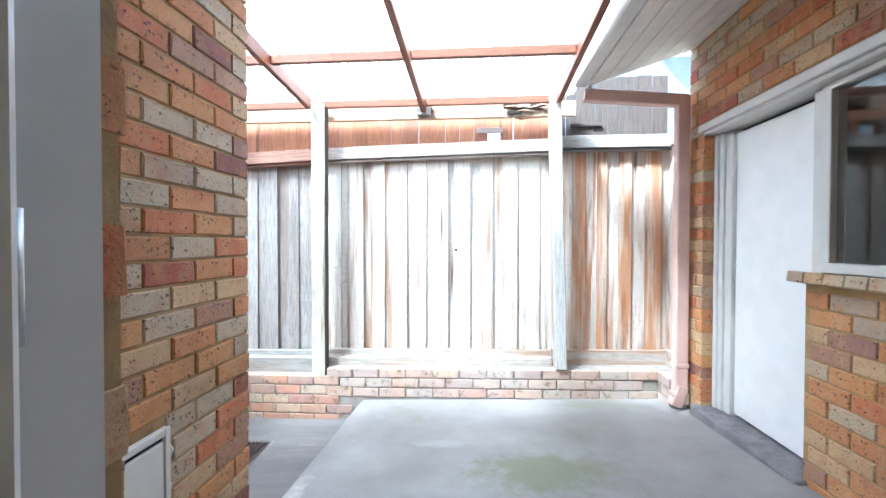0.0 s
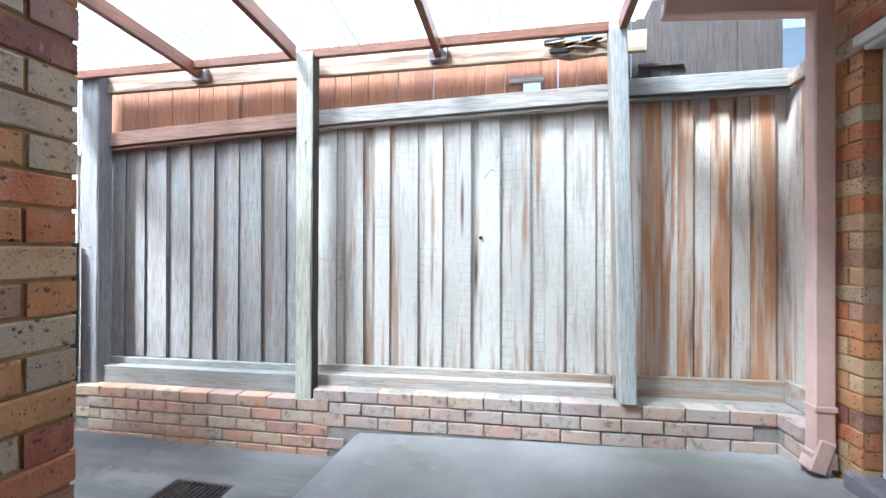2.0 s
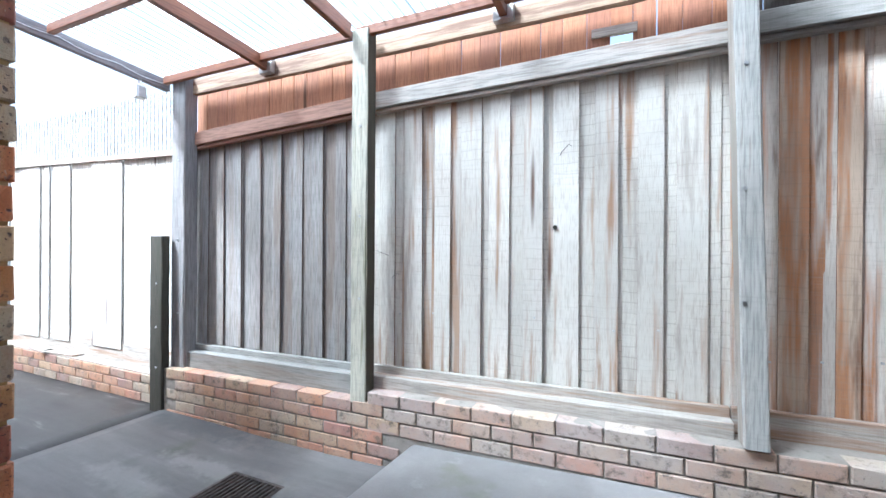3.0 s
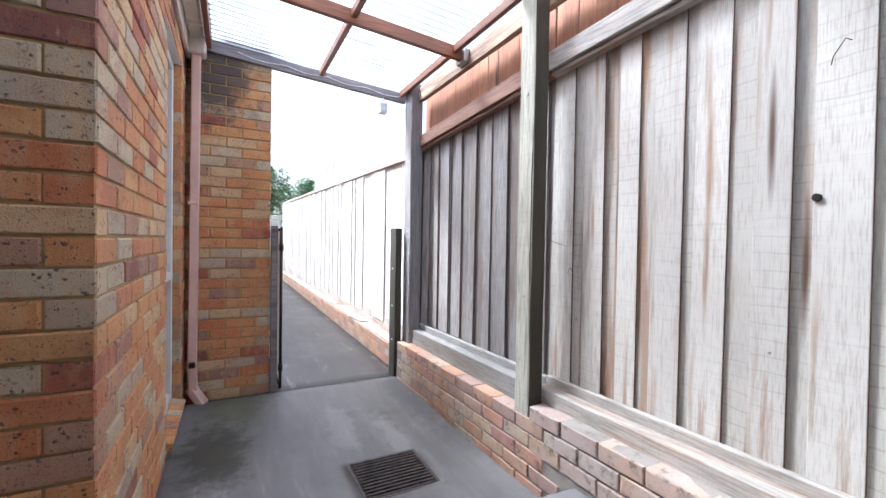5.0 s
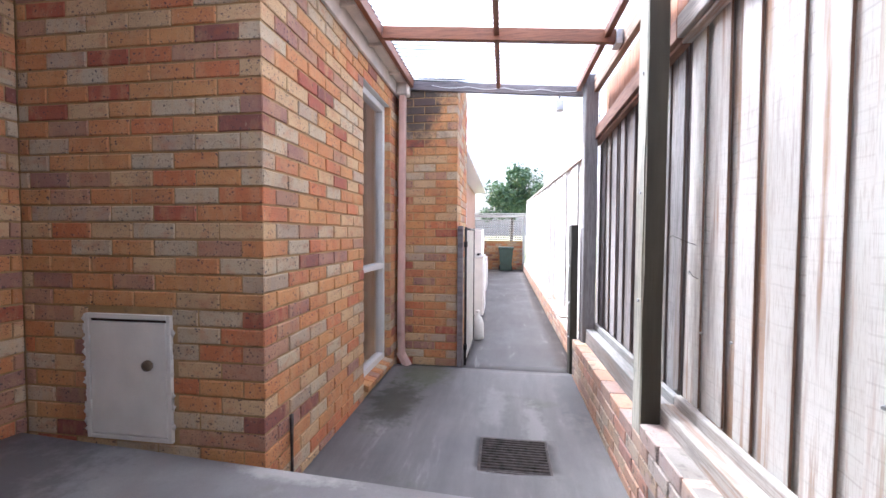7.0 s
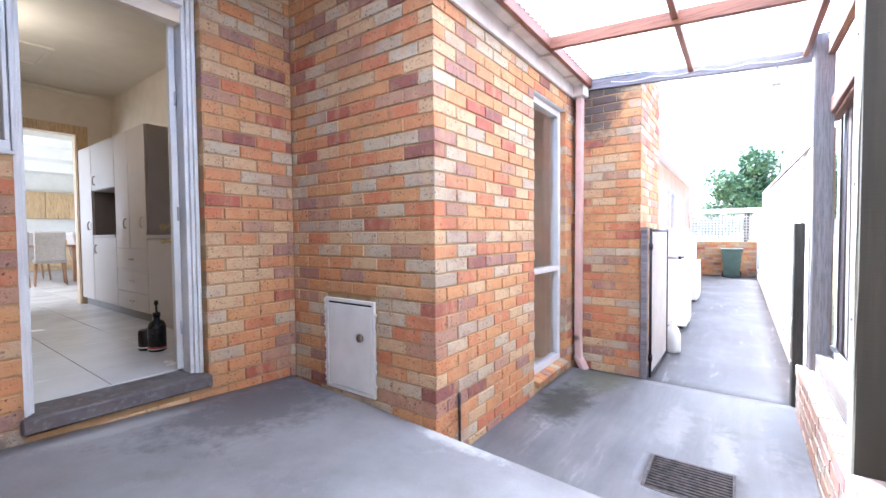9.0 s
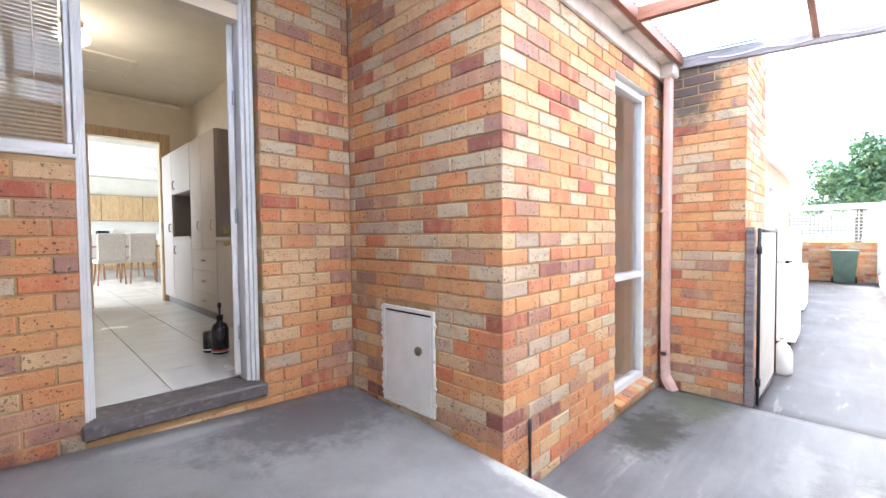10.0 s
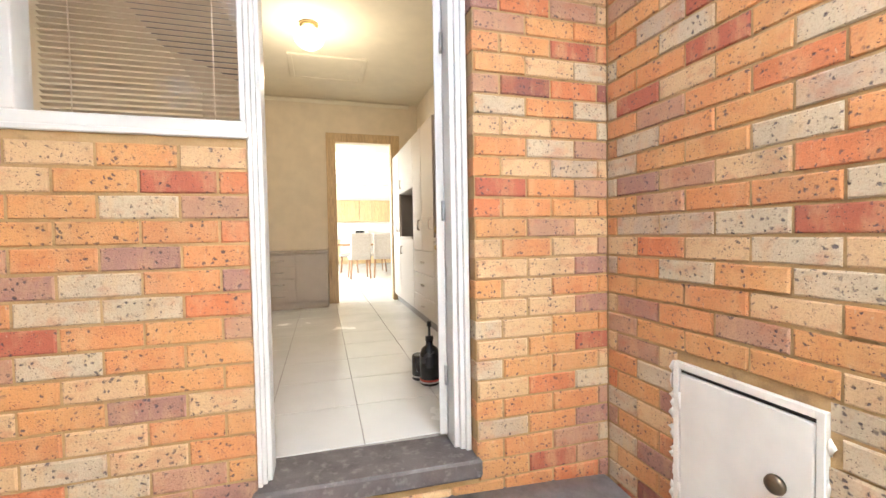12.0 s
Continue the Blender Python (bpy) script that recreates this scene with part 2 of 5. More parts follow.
def streaked_paling(name, pale, stained, edge=None, runs=0.8, stain=((0.36, 0.135, 0.05), (0.50, 0.235, 0.095)), kerf=0.2):
    """Half-sheltered paling: bleached timber with long orange and dark brown runs, saw marks across."""
    m, n, l, b = shader(name, 0.8)
    info, geo = n.new("ShaderNodeObjectInfo"), n.new("ShaderNodeNewGeometry")
    cv, sh = n.new("ShaderNodeCombineXYZ"), n.new("ShaderNodeVectorMath")
    sh.operation = "MULTIPLY_ADD"
    l.new(maths(n, l, "MULTIPLY", info.outputs["Random"], 41.0), cv.inputs[2])
    l.new(geo.outputs["Position"], sh.inputs[0])
    sh.inputs[1].default_value = (9, 9, 0.55)
    l.new(cv.outputs[0], sh.inputs[2])
    p = sh.outputs[0]
    run, dark, fibre = noise_of(n, l, p, 1.5, 5, 0.6), noise_of(n, l, place_nodes(n, l, (8, 8, 0.7)), 1.7, 5, 0.65), noise_of(n, l, p, 24, 4, 0.6)
    col = mix(n, l, info.outputs["Random"], pale, tuple(c * 0.8 for c in pale))
    heavy = ramp(n, l, info.outputs["Random"], [(0.84, g(0)), (0.92, g(0.16))])
    run = maths(n, l, "ADD", run, heavy)
    orange = ramp(n, l, run, [(0.62 - stained * 0.35, g(0)), (0.74 - stained * 0.35, g(0.92))])
    col = mix(n, l, orange, col, mix(n, l, fibre, stain[0], stain[1]))
    col = mix(n, l, ramp(n, l, dark, [(0.55, g(0)), (0.68, g(runs))]), col, (0.13, 0.06, 0.035))
    col = mix(n, l, ramp(n, l, fibre, [(0.36, g(0.34)), (0.50, g(0))]), col, (0.28, 0.205, 0.15))
    up = n.new("ShaderNodeSeparateXYZ")
    l.new(geo.outputs["Position"], up.inputs[0])
    creep = noise_of(n, l, place_nodes(n, l, (16, 16, 1.1)), 1.3, 5, 0.65)
    foot = maths(n, l, "ADD", creep, maths(n, l, "MULTIPLY", up.outputs[2], -0.22))
    col = mix(n, l, ramp(n, l, foot, [(0.47, g(0)), (0.58, g(0.75))]), col, mix(n, l, fibre, tuple(c * 0.7 for c in stain[0]), stain[1]))
    tilt = n.new("ShaderNodeVectorMath")
    l.new(geo.outputs["Position"], tilt.inputs[0])
    l.new(cv.outputs[0], tilt.inputs[1])
    wave = n.new("ShaderNodeTexWave")
    wave.bands_direction = "Z"
    for key, val in (("Scale", 5.1), ("Distortion", 2.6), ("Detail", 2.5), ("Detail Scale", 0.8)):
        wave.inputs[key].default_value = val
    l.new(tilt.outputs[0], wave.inputs["Vector"])
    sawn = maths(n, l, "MULTIPLY", ramp(n, l, wave.outputs["Fac"], [(0.006, g(1)), (0.045, g(0))]), ramp(n, l, noise_of(n, l, tilt.outputs[0], 1.7, 3), [(0.40, g(0)), (0.58, g(kerf))]))
    col = mix(n, l, sawn, col, (0.22, 0.17, 0.13))
    cross = noise_of(n, l, place_nodes(n, l, (3, 3, 120)), 1.3, 3)
    col = mix(n, l, ramp(n, l, cross, [(0.32, g(0.22)), (0.46, g(0))]), col, tuple(c * 0.6 for c in pale))
    big = noise_of(n, l, tilt.outputs[0], 2.2, 4, 0.6)
    col = mix(n, l, ramp(n, l, big, [(0.40, g(0.22)), (0.60, g(0))]), col, tuple(c * 0.62 for c in pale))
    v = n.new("ShaderNodeTexVoronoi")
    v.inputs["Scale"].default_value = 0.8
    l.new(p, v.inputs["Vector"])
    col = mix(n, l, ramp(n, l, v.outputs["Distance"], [(0.05, g(0.9)), (0.13, g(0))]), col, (0.10, 0.04, 0.02))
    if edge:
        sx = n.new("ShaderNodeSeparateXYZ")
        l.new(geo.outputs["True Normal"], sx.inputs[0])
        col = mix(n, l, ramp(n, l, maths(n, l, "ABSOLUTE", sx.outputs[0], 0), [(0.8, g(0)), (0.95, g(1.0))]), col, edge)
    l.new(col, b.inputs["Base Color"])
    bump(n, l, b, maths(n, l, "ADD", fibre, maths(n, l, "MULTIPLY", cross, 0.25)), 0.25, 0.003)
    return m


def glass_material(name, tint=(1, 1, 1), rough=0.0):
    m, n, l, b = shader(name, rough)
    b.inputs["Base Color"].default_value = (*tint, 1)
    b.inputs["Transmission Weight"].default_value = 1.0
    b.inputs["IOR"].default_value = 1.28
    return m


def sheet_material(name, lo, hi):
    """Clear corrugated plastic, slightly weathered: part of the light goes straight through, part is scattered."""
    m = bpy.data.materials.new(name)
    m.use_nodes = True
    n, l = m.node_tree.nodes, m.node_tree.links
    n.remove(n["Principled BSDF"])
    p = place_nodes(n, l, (1, 1, 1))
    dirt = ramp(n, l, noise_of(n, l, p, 1.6, 6, 0.65), [(0.35, g(lo)), (0.7, g(hi))])
    # corrugation shading put into the colour as dark valley bands
    wave = n.new("ShaderNodeTexWave")
    wave.inputs["Scale"].default_value, wave.inputs["Distortion"].default_value = 4.134, 0.4
    l.new(p, wave.inputs["Vector"])
    valley = ramp(n, l, wave.outputs["Fac"], [(0.04, g(1)), (0.20, g(0))])
    clear = mix(n, l, valley, (0.94, 0.97, 0.98), (0.20, 0.23, 0.25))
    milky = mix(n, l, valley, (0.90, 0.93, 0.95), (0.20, 0.23, 0.25))
    tr, tl, gl = n.new("ShaderNodeBsdfTransparent"), n.new("ShaderNodeBsdfTranslucent"), n.new("ShaderNodeBsdfGlossy")
    l.new(clear, tr.inputs[0])
    l.new(milky, tl.inputs[0])
    gl.inputs["Roughness"].default_value = 0.15
    a, c = n.new("ShaderNodeMixShader"), n.new("ShaderNodeMixShader")
    l.new(dirt, a.inputs[0])
    l.new(tr.outputs[0], a.inputs[1])
    l.new(tl.outputs[0], a.inputs[2])
    c.inputs[0].default_value = 0.05
    l.new(a.outputs[0], c.inputs[1])
    l.new(gl.outputs[0], c.inputs[2])
    l.new(c.outputs[0], n["Material Output"].inputs[0])
    return m


def glow(name, colour, strength):
    m, n, l, b = shader(name, 0.4)
    b.inputs["Base Color"].default_value = (*colour, 1)
    b.inputs["Emission Color"].default_value = (*colour, 1)
    b.inputs["Emission Strength"].default_value = strength
    return m


BRICK = brick_material()
PLINTH_BRICK = brick_material("weathered_plinth_brick", 0.50)
PALE_PLINTH_BRICK = brick_material("lime_bloomed_plinth_brick", 0.85)
PLINTH_MORTAR = rough_material("grey_mortar", (0.24, 0.215, 0.19), (0.32, 0.29, 0.26), (0.14, 0.125, 0.11), 0.95, 6.0, 0.6)
MORTAR = rough_material("sandy_mortar", (0.34, 0.215, 0.095), (0.42, 0.285, 0.135), (0.21, 0.14, 0.075), 0.95, 5.0, 0.6)
CONCRETE = concrete_material()
# darker pour; the shade over the lower yard is put into its tone too
LOWER_CONCRETE = concrete_material("damp_lower_concrete", 0.62)
PATH_CONCRETE = concrete_material("old_path_concrete", 0.29)
DARK_SILL = rough_material("dark_painted_concrete", (0.085, 0.071, 0.069), (0.135, 0.116, 0.113), (0.26, 0.24, 0.225), 0.6, 9.0, 0.4)
STEP_GREY = rough_material("worn_grey_paint", (0.16, 0.15, 0.165), (0.24, 0.23, 0.245), (0.09, 0.085, 0.09), 0.7, 7.0, 0.4)
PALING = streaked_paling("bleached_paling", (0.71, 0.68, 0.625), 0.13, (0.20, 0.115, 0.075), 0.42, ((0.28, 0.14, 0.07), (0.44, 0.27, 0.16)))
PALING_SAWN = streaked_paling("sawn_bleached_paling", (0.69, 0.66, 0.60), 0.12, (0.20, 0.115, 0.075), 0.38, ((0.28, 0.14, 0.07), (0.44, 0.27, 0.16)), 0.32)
# grey weathered paling; the house's shade on this panel is put into the colour
PALING_SHADE_GREY = wood_material("grey_shaded_paling", [(0.25, 0.235, 0.23), (0.36, 0.345, 0.34), (0.28, 0.255, 0.24), (0.39, 0.38, 0.375)], (0.20, 0.145, 0.11), 0.6, edge=(0.13, 0.095, 0.08))
PALING_TAN = streaked_paling("stained_tan_paling", (0.71, 0.66, 0.60), 0.36)
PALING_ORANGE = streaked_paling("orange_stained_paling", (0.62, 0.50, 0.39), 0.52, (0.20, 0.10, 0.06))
# palings darkened in colour for the shade under the laundry eave
PALING_EAVE_SHADE = wood_material("dark_grey_paling", [(0.045, 0.040, 0.038), (0.07, 0.058, 0.052), (0.055, 0.042, 0.035)], (0.05, 0.035, 0.03), 0.5)
PALING_RED = wood_material("reddish_sheltered_paling", [(0.38, 0.17, 0.09), (0.46, 0.22, 0.12), (0.33, 0.15, 0.09)], (0.20, 0.09, 0.06), 0.5)
# pale lit front against dark mossy sides, both put into the colour
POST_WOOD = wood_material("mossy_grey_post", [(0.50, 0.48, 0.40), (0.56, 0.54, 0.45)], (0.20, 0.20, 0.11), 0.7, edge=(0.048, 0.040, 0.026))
PALE_POST = wood_material("pale_post", [(0.52, 0.515, 0.49), (0.58, 0.575, 0.55)], (0.33, 0.23, 0.17), 0.5, edge=(0.30, 0.27, 0.235))
GREY_POST = wood_material("purple_grey_post", [(0.24, 0.23, 0.235), (0.28, 0.27, 0.275)], (0.15, 0.13, 0.12), 0.5)
GREY_RAIL = wood_material("grey_bottom_rail", [(0.29, 0.285, 0.27), (0.35, 0.345, 0.33)], (0.22, 0.17, 0.14), 0.5, along=(0.45, 7, 7))
RAIL_WOOD = wood_material("weathered_rail", [(0.46, 0.42, 0.375), (0.54, 0.50, 0.455)], (0.30, 0.17, 0.10), 0.75, along=(0.45, 7, 7))
RAIL_BROWN = wood_material("red_brown_sheltered_rail", [(0.30, 0.165, 0.12), (0.35, 0.21, 0.155)], (0.16, 0.075, 0.05), 0.6, along=(0.45, 7, 7))
SUN_PALING = wood_material("sun_bleached_paling", [(0.66, 0.65, 0.62), (0.72, 0.71, 0.69), (0.63, 0.61, 0.58)], (0.50, 0.44, 0.38), 0.4)
BEAM_WOOD = wood_material("old_tan_beam", [(0.46, 0.34, 0.24), (0.52, 0.41, 0.31)], (0.15, 0.085, 0.06), 0.85, along=(0.45, 7, 7))
RAFTER_WOOD = wood_material("red_brown_stained_rafter", [(0.235, 0.082, 0.036), (0.285, 0.105, 0.048)], (0.13, 0.045, 0.024), 0.6, 0.5, along=(7, 0.45, 7))
PURLIN_WOOD = wood_material("red_brown_stained_purlin", [(0.235, 0.082, 0.036), (0.285, 0.105, 0.048)], (0.13, 0.045, 0.024), 0.6, 0.5, along=(0.45, 7, 7))
GREY_BEAM = wood_material("grey_end_beam", [(0.19, 0.165, 0.175), (0.25, 0.225, 0.23)], (0.06, 0.045, 0.045), 0.5, along=(7, 0.45, 7))
DARK_POST = wood_material("dark_weathered_post", [(0.05, 0.048, 0.036), (0.07, 0.062, 0.048)], (0.03, 0.036, 0.022), 0.5)
WHITE_PAINT = plain("white_gloss_paint", (0.64, 0.635, 0.615), 0.38, 0, 0.05)
CREAM_PAINT = plain("cream_metal_paint", (0.72, 0.70, 0.65), 0.42, 0, 0.05)
DOOR_PAINT = plain("white_door_paint", (0.85, 0.865, 0.87), 0.35, 0, 0.03)
PIPE_PAINT = plain("salmon_brown_pipe_paint", (0.64, 0.44, 0.38), 0.5, 0, 0.08)
GUTTER_PAINT = plain("pale_gutter_paint", (0.62, 0.56, 0.50), 0.5, 0, 0.12)
SOFFIT_PAINT = plain("white_soffit_paint", (0.74, 0.72, 0.68), 0.6, 0, 0.08)
GALV = plain("galvanised_steel", (0.52, 0.53, 0.54), 0.4, 0.9, 0.12, 30)
BLACK_STEEL = plain("black_steel", (0.025, 0.025, 0.027), 0.45, 0.6, 0.2)
RUST_STEEL = plain("rusty_iron", (0.10, 0.082, 0.075), 0.65, 0.2, 0.35, 25, 0.3)
PIT = plain("dark_pit", (0.02, 0.018, 0.016), 0.9)
BRONZE = plain("tarnished_bronze", (0.20, 0.155, 0.105), 0.42, 0.85, 0.2, 40)
BRASS = plain("worn_brass", (0.55, 0.42, 0.22), 0.3, 1.0, 0.15, 40)
CHROME = plain("chrome", (0.75, 0.75, 0.75), 0.18, 1.0, 0.03)
SHEET = sheet_material("clear_plastic_sheet", 0.45, 0.75)
OLD_SHEET = sheet_material("dusty_plastic_sheet", 0.35, 0.65)
GLASS = glass_material("window_glass")
BLIND = plain("cream_blind_slat", (0.68, 0.57, 0.44), 0.5, 0, 0.05)
TILE = plain("pale_floor_tile", (0.66, 0.645, 0.62), 0.22, 0, 0.04, 2.0, 0.02)
GROUT = rough_material("grey_grout", (0.30, 0.28, 0.26), (0.36, 0.34, 0.31), (0.22, 0.2, 0.18))
WALL_PAINT = plain("pale_yellow_wall_paint", (0.74, 0.645, 0.50), 0.7, 0, 0.04)
CEILING_PAINT = plain("cream_ceiling_paint", (0.74, 0.68, 0.55), 0.8, 0, 0.03)
KITCHEN_WALL = plain("white_wall_paint", (0.80, 0.78, 0.73), 0.7, 0, 0.03)
CABINET = plain("taupe_laminate", (0.48, 0.415, 0.36), 0.4, 0, 0.04)
# dark copy of the cupboard laminate, with the shade of recesses in its colour
NICHE_SHADE = plain("grey_taupe_laminate", (0.17, 0.145, 0.13), 0.5, 0, 0.05)
BLOND_WOOD = wood_material("blond_kitchen_wood", [(0.60, 0.42, 0.22), (0.64, 0.46, 0.26)], (0.5, 0.33, 0.16), 0.3, 0.45)
CHAIR_WOOD = wood_material("brown_chair_leg", [(0.34, 0.17, 0.08), (0.38, 0.2, 0.1)], (0.25, 0.12, 0.06), 0.3, 0.45)
FABRIC = plain("grey_taupe_fabric", (0.42, 0.37, 0.33), 0.9, 0, 0.1, 40, 0.4)
APPLIANCE = plain("white_enamel", (0.80, 0.80, 0.79), 0.35, 0, 0.05)
BIN_GREEN = plain("dark_green_plastic", (0.05, 0.09, 0.07), 0.5, 0, 0.15)
BOTTLE_BLACK = plain("black_bottle_plastic", (0.015, 0.015, 0.018), 0.25)
LABEL_WHITE = plain("white_label", (0.75, 0.73, 0.70), 0.5)
LABEL_RED = plain("red_label", (0.5, 0.06, 0.04), 0.5)
PVC = plain("cloudy_bottle_plastic", (0.70, 0.70, 0.66), 0.3)
BARK = wood_material("bark", [(0.12, 0.09, 0.06), (0.16, 0.12, 0.08)], (0.08, 0.06, 0.04), 0.5)
ROOF_TILE = rough_material("grey_roof_tile", (0.16, 0.15, 0.16), (0.22, 0.20, 0.20), (0.12, 0.11, 0.11), 0.85, 4.0)
GRASS = rough_material("dry_grass_soil", (0.10, 0.12, 0.04), (0.16, 0.14, 0.07), (0.07, 0.06, 0.03), 0.95, 2.0)
LATTICE_WOOD = wood_material("pale_lattice", [(0.56, 0.54, 0.51), (0.62, 0.60, 0.57)], (0.4, 0.35, 0.3), 0.3)


def leaf_material():
    m, n, l, b = shader("green_leaves", 0.6)
    geo = n.new("ShaderNodeNewGeometry")
    # greens lifted and cooled: the haze of distance is put into the leaf colour
    col = ramp(n, l, geo.outputs["Random Per Island"], [(0.0, (0.08, 0.15, 0.085)), (0.5, (0.125, 0.21, 0.125)), (0.85, (0.16, 0.25, 0.14)), (1.0, (0.24, 0.28, 0.14))])
    l.new(col, b.inputs["Base Color"])
    return m


LEAF = leaf_material()


# ---- builders ----
def cuboid(bm, x0, x1, y0, y1, z0, z1, bevel=0.0, m=None):
    """A box with chamfered edges, added to bm; m turns it into place."""
    tmp = bmesh.new()
    vs = [tmp.verts.new((x, y, z)) for x in (x0, x1) for y in (y0, y1) for z in (z0, z1)]
    for f in ((0, 1, 3, 2), (4, 6, 7, 5), (0, 4, 5, 1), (2, 3, 7, 6), (0, 2, 6, 4), (1, 5, 7, 3)):
        tmp.faces.new([vs[i] for i in f])
    if bevel:
        bmesh.ops.bevel(tmp, geom=tmp.edges[:], offset=bevel, segments=1, affect="EDGES")
    join(bm, tmp, m)
    return bm


def join(bm, tmp, m=None):
    if m is not None:
        tmp.transform(m)
    made = [bm.verts.new(v.co) for v in tmp.verts]
    tmp.verts.index_update()
    for f in tmp.faces:
        nf = bm.faces.new([made[v.index] for v in f.verts])
        nf.smooth = f.smooth
    tmp.free()


def tube(bm, pts, r, sides=10, smooth=True, closed_ends=True):
    """A round bar along points; r may be a list."""
    rings = []
    pts = [Vector(p) for p in pts]
    for i, p in enumerate(pts):
        d = (pts[min(i + 1, len(pts) - 1)] - pts[max(i - 1, 0)]).normalized()
        q = d.to_track_quat("Z", "Y")
        rr = r[i] if isinstance(r, (list, tuple)) else r
        rings.append([bm.verts.new(p + q @ Vector((rr * math.cos(2 * math.pi * k / sides), rr * math.sin(2 * math.pi * k / sides), 0))) for k in range(sides)])
    for a, b in zip(rings, rings[1:]):
        for k in range(sides):
            f = bm.faces.new((a[k], a[(k + 1) % sides], b[(k + 1) % sides], b[k]))
            f.smooth = smooth
    if closed_ends:
        bm.faces.new(rings[0][::-1])
        bm.faces.new(rings[-1])
    return bm


def lathe(bm, profile, sides=24, at=(0, 0, 0)):
    """Turned shape from (radius, height) pairs."""
    o = Vector(at)
    rings = [[bm.verts.new(o + Vector((r * math.cos(2 * math.pi * k / sides), r * math.sin(2 * math.pi * k / sides), z))) for k in range(sides)] for r, z in profile]
    for a, b in zip(rings, rings[1:]):
        for k in range(sides):
            bm.faces.new((a[k], a[(k + 1) % sides], b[(k + 1) % sides], b[k])).smooth = True
    bm.faces.new(rings[0][::-1])
    bm.faces.new(rings[-1])
    return bm


def mesh_of(name, bm, material):
    me = bpy.data.meshes.new(name)
    bmesh.ops.recalc_face_normals(bm, faces=bm.faces[:])
    bm.to_mesh(me)
    bm.free()
    me.materials.append(material)
    return me


def part(name, bm, material, parent=None, label=""):
    ob = new(name, mesh_of(name, bm, material))
    if parent:
        ob.parent = parent
    return tagged(ob, label)


def boxpart(name, dims, material, parent=None, label="", bevel=0.003):
    return part(name, cuboid(bmesh.new(), *dims, bevel), material, parent, label)


def thing(name, label, category, group="", m=None):
    ob = new(name)
    ob.empty_display_size = 0.1
    if m is not None:
        ob.matrix_world = m
    return tagged(ob, label, category, group)


def structure(name, bm, material, label=""):
    return tagged(part(name, bm, material), label, "", "", "structure")


COURSE, STRETCH, HIGH, DEEP = 0.0864, 0.240, 0.0764, 0.11
BRICK_MESHES = {}
dice = random.Random(7)


def brick_mesh(length, material=None):
    """Front face at y = 0 towards +y, a worn chamfer round it; four variants a length."""
    key = (round(length, 2), dice.randrange(4), (material or BRICK).name)
    if key not in BRICK_MESHES:
        r = random.Random(str(key))
        bm = bmesh.new()
        L, c = key[0], 0.0045

        def ring(y, inset, jit):
            return [bm.verts.new((x + r.uniform(-jit, jit), y + r.uniform(-jit, jit), z + r.uniform(-jit, jit)))
                    for x, z in ((inset, inset), (L / 2, inset), (L - inset, inset), (L - inset, HIGH - inset), (L / 2, HIGH - inset), (inset, HIGH - inset))]
        back, mid, front = ring(-DEEP, 0, 0), ring(-c, 0, 0.0012), ring(0, c, 0.0014)
        for a, b in ((back, mid), (mid, front)):
            for k in range(6):
                bm.faces.new((a[k], a[(k + 1) % 6], b[(k + 1) % 6], b[k]))
        bm.faces.new(front)
        bm.faces.new(back[::-1])
        BRICK_MESHES[key] = mesh_of("brick", bm, material or BRICK)
    return BRICK_MESHES[key]


def lay_bricks(parent, origin, u, length, k0, k1, openings=(), corner0=None, corner1=None, base=0.0, first=0.0):
    """Running bond on one face. u: way along the wall; outward is z x u. corner0/1: parity of the courses that own that outer corner."""
    u = Vector(u)
    z = Vector((0, 0, 1))
    nrm = z.cross(u)
    rot = Matrix((u, nrm, z)).transposed().to_4x4()
    for k in range(k0, k1):
        zb = base + k * COURSE
        a0 = 0.0 if corner0 is None or k % 2 == corner0 else 0.12
        a1 = length if corner1 is None or k % 2 == corner1 else length - 0.12
        start = a0 if corner0 is not None else first - (0.12 if k % 2 else 0.0) - STRETCH * math.ceil(first / STRETCH + 1)
        if corner0 is None and corner1 is not None:
            start = a1 + 0.01 - STRETCH * math.ceil((a1 - a0) / STRETCH)
        spans = [(a0, a1)]
        for o0, o1, ob, ot in openings:
            if zb + HIGH > ob + 0.012 and zb < ot - 0.012:
                spans = [q for s0, s1 in spans for q in ((s0, min(s1, o0)), (max(s0, o1), s1)) if q[1] - q[0] > 0.03]
        x = start
        while x < a1:
            b0, b1 = x, x + STRETCH - 0.010
            for s0, s1 in spans:
                c0, c1 = max(b0, s0), min(b1, s1)
                if c1 - c0 > 0.035:
                    me = brick_mesh(c1 - c0)
                    ob = new("brick", me)
                    ob.parent = parent
                    tilt = pose(0, 0, 0, dice.uniform(-.35, .35), dice.uniform(-.25, .25), dice.uniform(-.35, .35))
                    ob.matrix_local = Matrix.Translation(Vector(origin) + u * c0 + z * (zb - origin[2]) + nrm * dice.uniform(-0.0025, 0.0015)) @ rot @ tilt
            x += STRETCH


def core(bm, origin, u, length, z0, z1, openings=(), recess=0.0085, back=DEEP, l0=0.0, l1=0.0):
    """The mortar bed behind the brick faces, with the openings cut right through."""
    u = Vector(u)
    nrm = Vector((0, 0, 1)).cross(u)
    rot = Matrix((u, nrm, Vector((0, 0, 1)))).transposed().to_4x4()
    m = Matrix.Translation((origin[0], origin[1], 0)) @ rot
    cuts = sorted(openings)
    x = l0
    for o0, o1, ob, ot in cuts:
        if o0 > x:
            cuboid(bm, x, o0 - 0.006, -back, -recess, z0, z1, 0, m)
